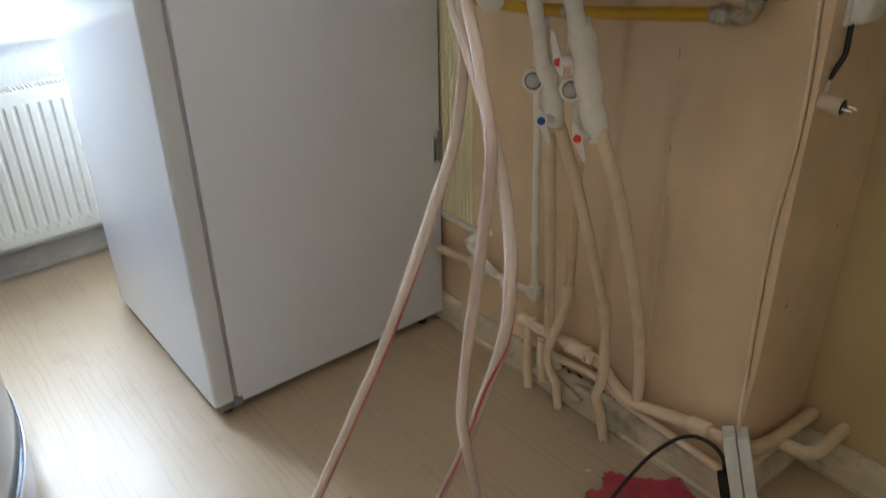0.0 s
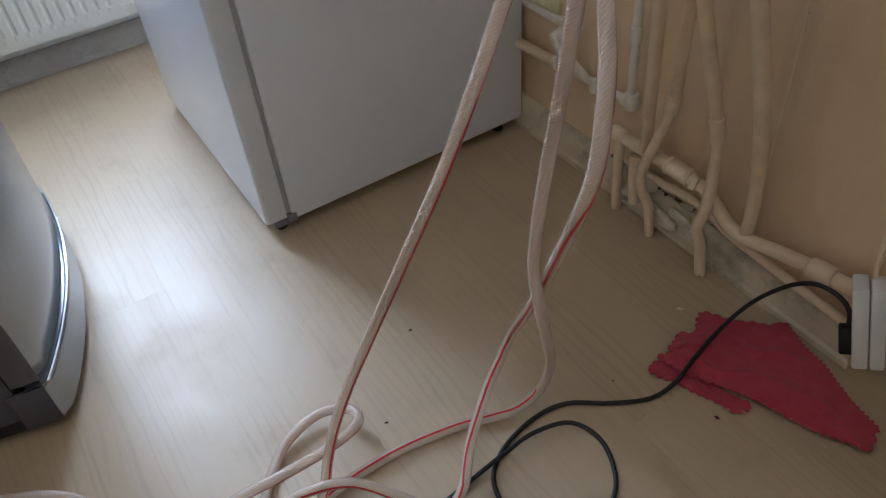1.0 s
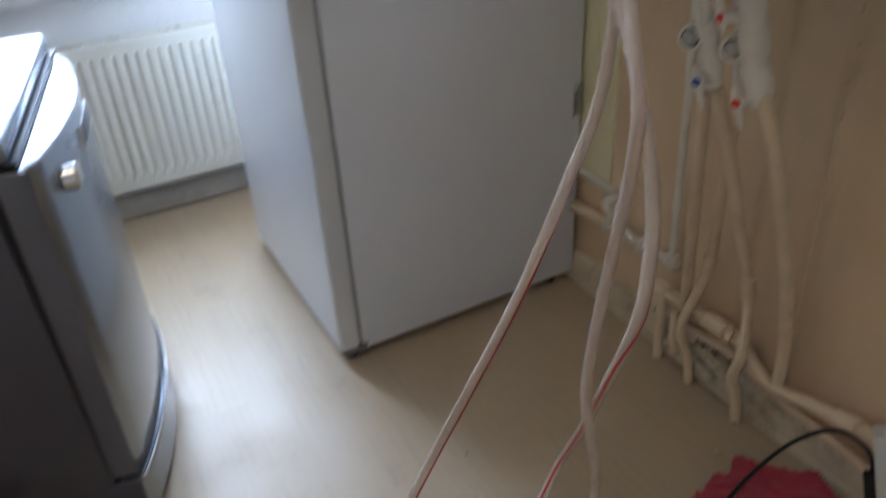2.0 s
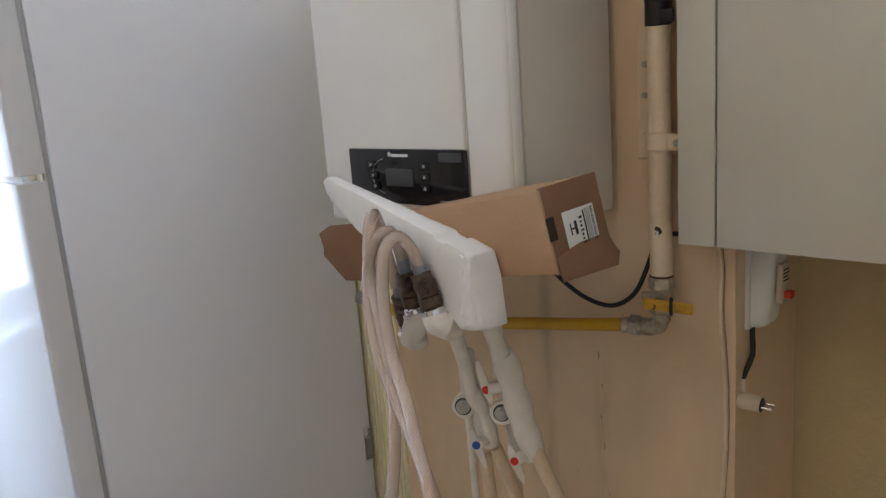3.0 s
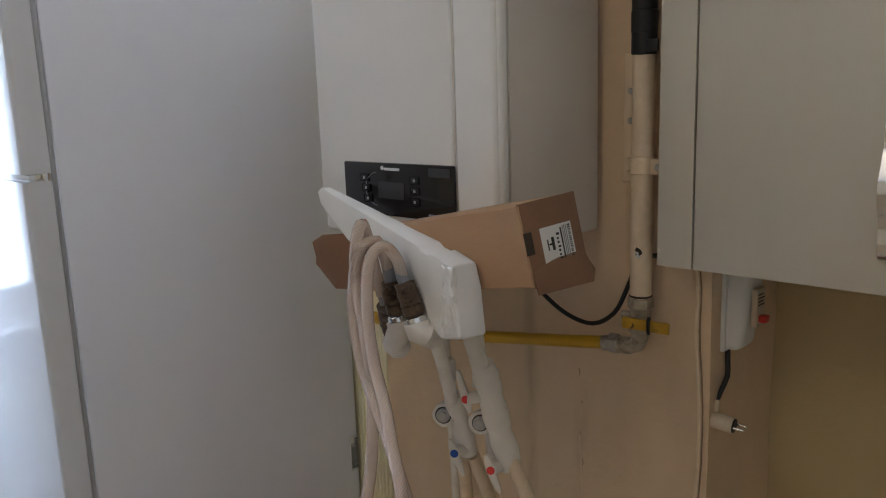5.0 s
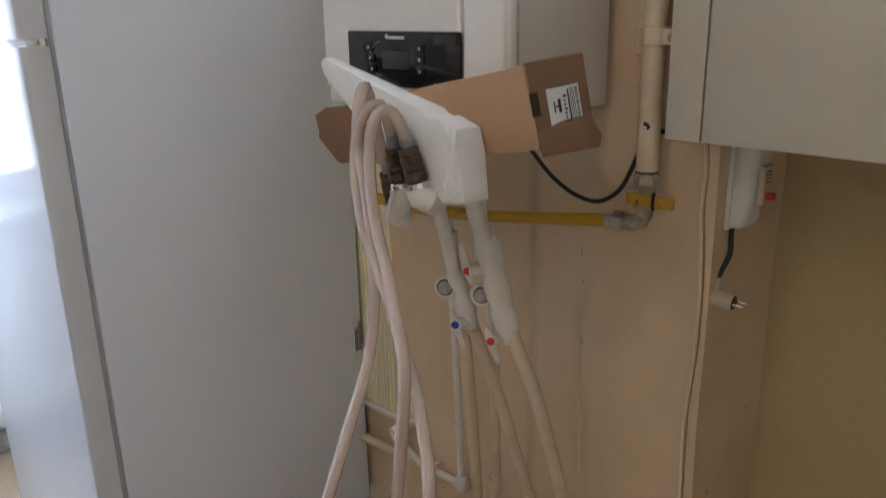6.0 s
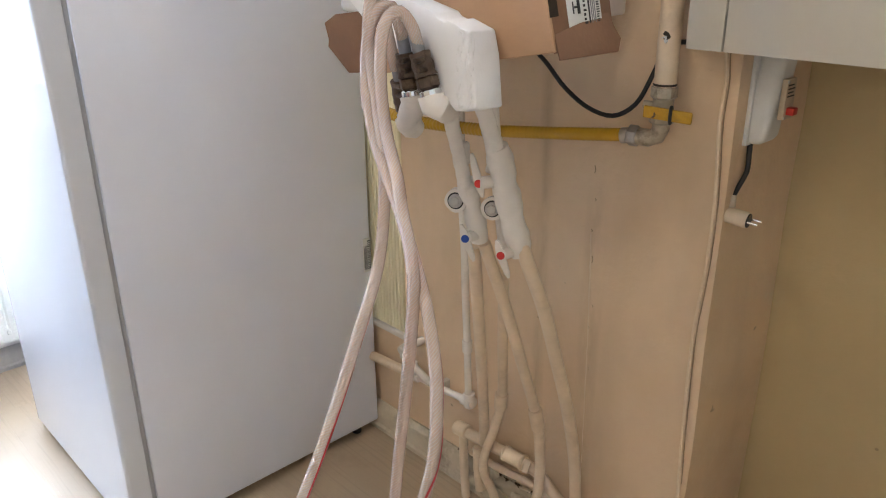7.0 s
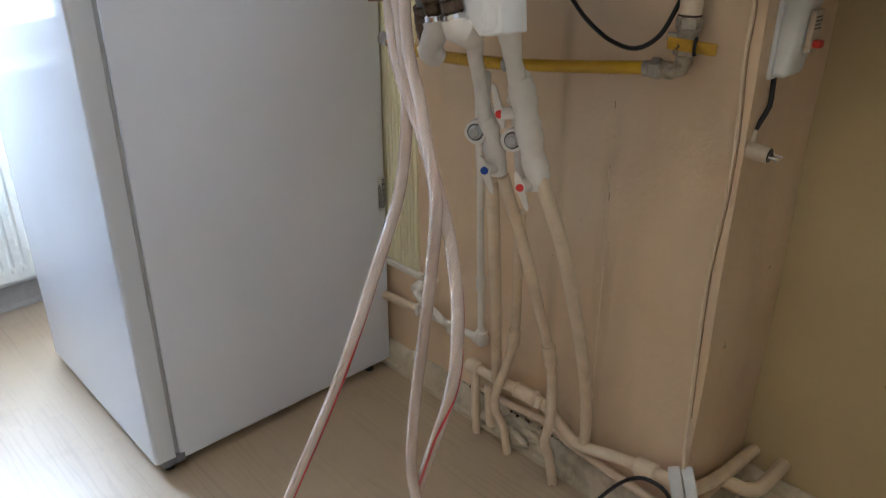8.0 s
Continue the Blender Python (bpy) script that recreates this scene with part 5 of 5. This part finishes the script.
# ---- breaker, plug, socket ----
def build_electrics():
    b = thing("breaker_box", "small white circuit breaker box with a red switch", "breaker box")
    x0, x1, y0, y1, z0, z1 = -0.828, -0.752, 1.285, 1.345, 1.012, 1.165
    bm = bm_box(CX + 0.002, x1, y0, y1, z0, z1, 0.014, 4)
    for v in bm.verts:
        if v.co.z < z0 + 0.05 and v.co.x > x0 + 0.03:
            v.co.x -= 0.018 * (z0 + 0.05 - v.co.z) / 0.05
    part("cover", bm, M_PLASTIC_WHITE, b)
    part("back_plate", bm_box(CX - 0.004, CX + 0.006, y0 - 0.006, y1 + 0.008, z0 - 0.002, z1 + 0.004, 0.003), M_PLASTIC_WHITE, b)
    w = part("switch_window", bm_box(x1 - 0.004, x1 + 0.006, y0 + 0.012, y0 + 0.046, 1.058, 1.124, 0.002), M_PLASTIC_AGED, b, "breaker front plate")
    part("switch", bm_box(x1 + 0.004, x1 + 0.018, y0 + 0.020, y0 + 0.038, 1.066, 1.078, 0.002), M_RED, w, "red switch toggle")
    for i in range(4):
        part("print_line", bm_box(x1 + 0.006, x1 + 0.0066, y0 + 0.016, y0 + 0.040 - 0.004 * (i % 2), 1.095 + i * 0.006, 1.097 + i * 0.006), M_INK, w)
    for z in (1.062, 1.120):
        part("screw", rod((x1 + 0.005, y0 + 0.015, z), (x1 + 0.0075, y0 + 0.015, z), 0.003, 8), M_STEEL, w)
    p = thing("power_plug", "aged cream plug hanging on a short black cable", "plug")
    c = Vector((-0.777, 1.262, 0.892))
    d = Vector((0.97, 0.10, -0.08)).normalized()
    body = part("body", sweep([c - d * 0.024, c - d * 0.022, c - d * 0.008, c + d * 0.012, c + d * 0.014], lambda s: (0.010, 0.0135, 0.0145, 0.0142, 0.0132)[round(s * 4)], 18), M_PLASTIC_AGED, p)
    part("face", rod(c + d * 0.0135, c + d * 0.0165, 0.0125, 18), M_BLACK, body, "dark plug face")
    side = d.cross(Vector((0, 0, 1))).normalized()
    for s in (-0.0095, 0.0095):
        part("pin", rod(c + d * 0.016 + side * s, c + d * 0.033 + side * s, 0.0022, 10), M_CHROME, body)
    pipe("cable", [(-0.795, 1.30, 1.014), (-0.794, 1.30, 0.99), (-0.790, 1.292, 0.965), (-0.796, 1.282, 0.94), (-0.800, 1.272, 0.918), (-0.796, 1.268, 0.905)], 0.0045, M_BLACK, p, seg=10)
    part("grip", rod((-0.800, 1.274, 0.925), (-0.797, 1.268, 0.905), 0.0068, 10), M_PLASTIC_AGED, p)
    e = thing("extension_socket", "white socket strip hanging by its cable at the corner", "extension socket", m=pose(-0.735, 1.190, 0.084, 3, -16, 0) @ pose(0, 0, 0, 0, 0, 35))
    part("half", bm_box(-0.026, -0.0008, -0.024, 0.022, 0, 0.172, 0.004), M_PLASTIC_WHITE, e)
    part("half", bm_box(0.0008, 0.024, -0.024, 0.022, 0, 0.169, 0.004), M_PLASTIC_WHITE, e)
    part("plug", bm_box(-0.046, -0.024, -0.014, 0.006, 0.022, 0.080, 0.004), M_BLACK, e, "black plug pushed in")
    k = thing("power_cable", "black power cable looping over the floor", "cable")
    pipe("cable", [(-0.778, 1.166, 0.150), (-0.784, 1.158, 0.190), (-0.802, 1.147, 0.216), (-0.838, 1.14, 0.219), (-0.874, 1.14, 0.191), (-0.908, 1.14, 0.144), (-0.934, 1.135, 0.099), (-0.952, 1.115, 0.055), (-0.952, 1.06, 0.030), (-0.935, 0.985, 0.024), (-0.925, 0.94, 0.014), (-0.930, 0.885, 0.005), (-0.965, 0.82, 0.0045), (-1.010, 0.757, 0.0045), (-1.020, 0.69, 0.0045), (-1.003, 0.612, 0.0045), (-0.965, 0.56, 0.0045), (-0.90, 0.545, 0.0045), (-0.835, 0.565, 0.0045), (-0.800, 0.63, 0.0045), (-0.835, 0.715, 0.0045), (-0.91, 0.755, 0.0045), (-0.97, 0.735, 0.011), (-0.992, 0.67, 0.013), (-0.990, 0.60, 0.011), (-0.98, 0.49, 0.0045), (-0.96, 0.36, 0.0045), (-0.90, 0.22, 0.0045)], 0.0042, M_BLACK, k, seg=10)
    t = thing("painted_cable", "thin cable painted over in wall cream along the corner", "cable")
    run = [(-0.824, 1.165), (-0.819, 1.116), (-0.821, 1.051), (-0.814, 0.96), (-0.811, 0.897), (-0.812, 0.792), (-0.820, 0.655), (-0.817, 0.485), (-0.811, 0.332)]
    pipe("cable", [(x - 0.002, WY - 0.004, z) for x, z in run] + [(-0.798, WY - 0.03, 0.275), (-0.783, WY - 0.05, 0.247)], 0.0036, M_PIPE, t, seg=8)
    # the cable's contact shadow, drawn as a thin brown line on the wall
    part("shadow_line", roughen(sweep(smooth_path([(x + 0.003, WY - 0.0015, z) for x, z in run]), 0.0008, 6), 0.0006, 50), M_CRACK_SHADOW, t, "thin dark line drawn as the cable's shadow")


build_electrics()


# ---- cloth ----
def build_cloth():
    c = thing("cleaning_cloth", "crumpled raspberry red microfibre cloth on the floor", "cloth")

    def sheet(corners, lift, seed, n=120):
        a, b, d, e = [Vector((*p, 0)) for p in corners]
        mid = (a + b + d + e) / 4
        bm = bmesh.new()
        g = []
        for i in range(n + 1):
            row = []
            for j in range(n + 1):
                u, v = i / n, j / n
                p = a * (1 - u) * (1 - v) + b * u * (1 - v) + d * u * v + e * (1 - u) * v
                q = Vector((p.x * 11, p.y * 11, 0.7))
                crease = 1 - min(1.0, abs(noise.noise(q * 0.8 + Vector((seed, 3, 0)))) * 6)
                h = 0.018 * max(0, noise.noise(q * 0.9) + 0.3) + 0.005 * noise.noise(q * 2.6) + 0.007 * crease
                edge = min(u, v, 1 - u, 1 - v)
                h = lift + h * (0.35 + min(0.65, edge * 5)) * (0.5 + lift * 25)
                if i in (0, n) or j in (0, n):
                    run = (u * (b - a).length if j in (0, n) else v * (e - a).length)
                    w = 0.0062 * abs(math.sin(run * math.pi / 0.0155)) - 0.002 + 0.010 * noise.noise(Vector((u * 3.1 + seed, v * 3.1, 5)))
                    along = (b - a).lerp(d - e, v) if j in (0, n) else (e - a).lerp(d - b, u)
                    out = Vector((along.y, -along.x, 0)).normalized()
                    p = p + (out if out.dot(p - mid) > 0 else -out) * w
                row.append(bm.verts.new((p.x, p.y, h)))
            g.append(row)
        for i in range(n):
            for j in range(n):
                bm.faces.new((g[i][j], g[i + 1][j], g[i + 1][j + 1], g[i][j + 1]))
        ex = bmesh.ops.extrude_face_region(bm, geom=list(bm.faces))
        for v in (k for k in ex["geom"] if isinstance(k, bmesh.types.BMVert)):
            v.co.z += 0.0026
        return bm

    part("lower_fold", sheet([(-0.98, 0.927), (-0.82, 0.987), (-0.816, 1.016), (-0.989, 0.972)], 0.0015, 1.3), M_CLOTH, c)
    part("top_fold", sheet([(-0.988, 1.057), (-0.9, 1.126), (-0.898, 1.203), (-1.017, 1.106)], 0.003, 2.2), M_CLOTH, c)
    part("middle_fold", sheet([(-0.987, 0.985), (-0.887, 1.111), (-0.899, 1.207), (-1.002, 1.028)], 0.0065, 7.7), M_CLOTH, c)
    part("upper_fold", sheet([(-0.987, 0.955), (-0.641, 1.091), (-0.657, 1.14), (-0.903, 1.209)], 0.0105, 4.1), M_CLOTH, c)


build_cloth()


# ---- red pump ----
def build_pump():
    p = thing("flushing_pump", "red plastic flushing pump case with a lit switch", "pump", m=pose(-1.335, -0.405, 0, 0, 0, 40))
    part("case", bm_box(-0.17, 0.17, -0.11, 0.11, 0.012, 0.145, 0.028, 4), M_RED, p)
    part("rim", bm_box(-0.176, 0.176, -0.116, 0.116, 0.133, 0.155, 0.008, 3), M_RED, p)
    part("base", bm_box(-0.16, 0.16, -0.10, 0.10, 0, 0.014, 0.004), M_BLACK, p)
    part("switch", bm_box(0.125, 0.155, 0.088, 0.112, 0.153, 0.166, 0.003), M_SWITCH, p, "glowing red rocker switch")


build_pump()


# ---- crumbs ----
def build_crumbs():
    rnd = random.Random(4)
    for x, y, s, mat, lab, nm in ((-1.053, 1.084, 0.007, M_PLASTER_CHIP, "small white plaster chip on the floor", "plaster_chip"),
                                  (-0.835, 0.952, 0.005, M_DIRT, "small dark dirt crumb on the floor", "dirt_crumb"),
                                  (-1.33, 0.62, 0.004, M_DIRT, "small dark dirt crumb on the floor", "dirt_crumb"),
                                  (-0.86, 1.19, 0.009, M_DIRT, "small dark dirt crumb on the floor", "dirt_crumb"),
                                  (-1.00, 0.86, 0.003, M_DIRT, "small dark dirt crumb on the floor", "dirt_crumb"),
                                  (-1.17, 0.47, 0.004, M_DIRT, "small dark dirt crumb on the floor", "dirt_crumb"),
                                  (-1.10, 1.185, 0.010, M_DIRT, "small dark dirt crumb on the floor", "dirt_crumb")):
        b = bmesh.new()
        bmesh.ops.create_icosphere(b, subdivisions=2, radius=1)
        a = rnd.uniform(0, 3)
        b.transform(Matrix.Translation((x, y, s * 0.22)) @ pose(0, 0, 0, 0, 0, math.degrees(a)) @ Matrix.Diagonal((s, s * 0.55, s * 0.28, 1)))
        tagged(part(nm, roughen(b, s * 0.2, 200, x), mat), lab, "crumb")


build_crumbs()


def build_debris(name, label, material, seed, count, size):
    """Flakes and dirt caught on the skirting and between the pipes."""
    rnd = random.Random(seed)
    bm = bmesh.new()
    for k in range(count):
        x = rnd.uniform(-1.43, -0.84)
        p = Vector((x, WY - rnd.uniform(0.000, 0.010), rnd.uniform(0.084, 0.092)))
        b = bmesh.new()
        bmesh.ops.create_icosphere(b, subdivisions=1, radius=size * rnd.uniform(0.4, 1.3))
        b.transform(Matrix.Translation(p) @ pose(0, 0, 0, 0, 0, rnd.uniform(-20, 20)) @ Matrix.Diagonal((rnd.uniform(0.8, 3.0), 1, 0.6, 1)))
        join(bm, roughen(b, size * 0.35, 220, k))
    tagged(part(name, bm, material), label, "debris", kind="stuff")


build_debris("dirt", "dark dirt caught along the worn skirting board", M_GRIME, 5, 60, 0.0040)
build_debris("paint_flakes", "cream paint and plaster flakes along the pipe wall foot", M_SKIRT, 8, 60, 0.0050)


# ---- floor planks ----
def build_floor():
    f = tagged(part("floor", bm_box(WX - 0.2, EAST + 0.15, SOUTH - 0.15, RY + 0.2, -0.10, -0.004), M_JOINT), "pale grey oak laminate floor", "floor", kind="structure")
    L, Wd = 1.28, 0.193
    made = {}

    def plank(n):
        """One plank mesh for each length that occurs."""
        if n not in made:
            made[n] = mesh_from("plank", bm_box(-n / 2, n / 2, -Wd / 2, Wd / 2, -0.006, 0.0, 0.0002, 1))
            made[n].materials.append(M_FLOOR)
        return made[n]

    rnd = random.Random(9)
    y, r = SOUTH + Wd / 2 - 0.06, 0
    while y < RY + Wd / 2:
        x = WX - 0.1 - (0.43 * r) % L
        while x < EAST:
            a, b = max(x, WX - 0.05), min(x + L, EAST + 0.05)
            if b - a > 0.01:
                ob = new("plank", plank(round(b - a, 4)))
                ob.parent = f
                ob.location = ((a + b) / 2, y, rnd.uniform(-0.00004, 0.00004))
            x += L
        y += Wd
        r += 1


build_floor()
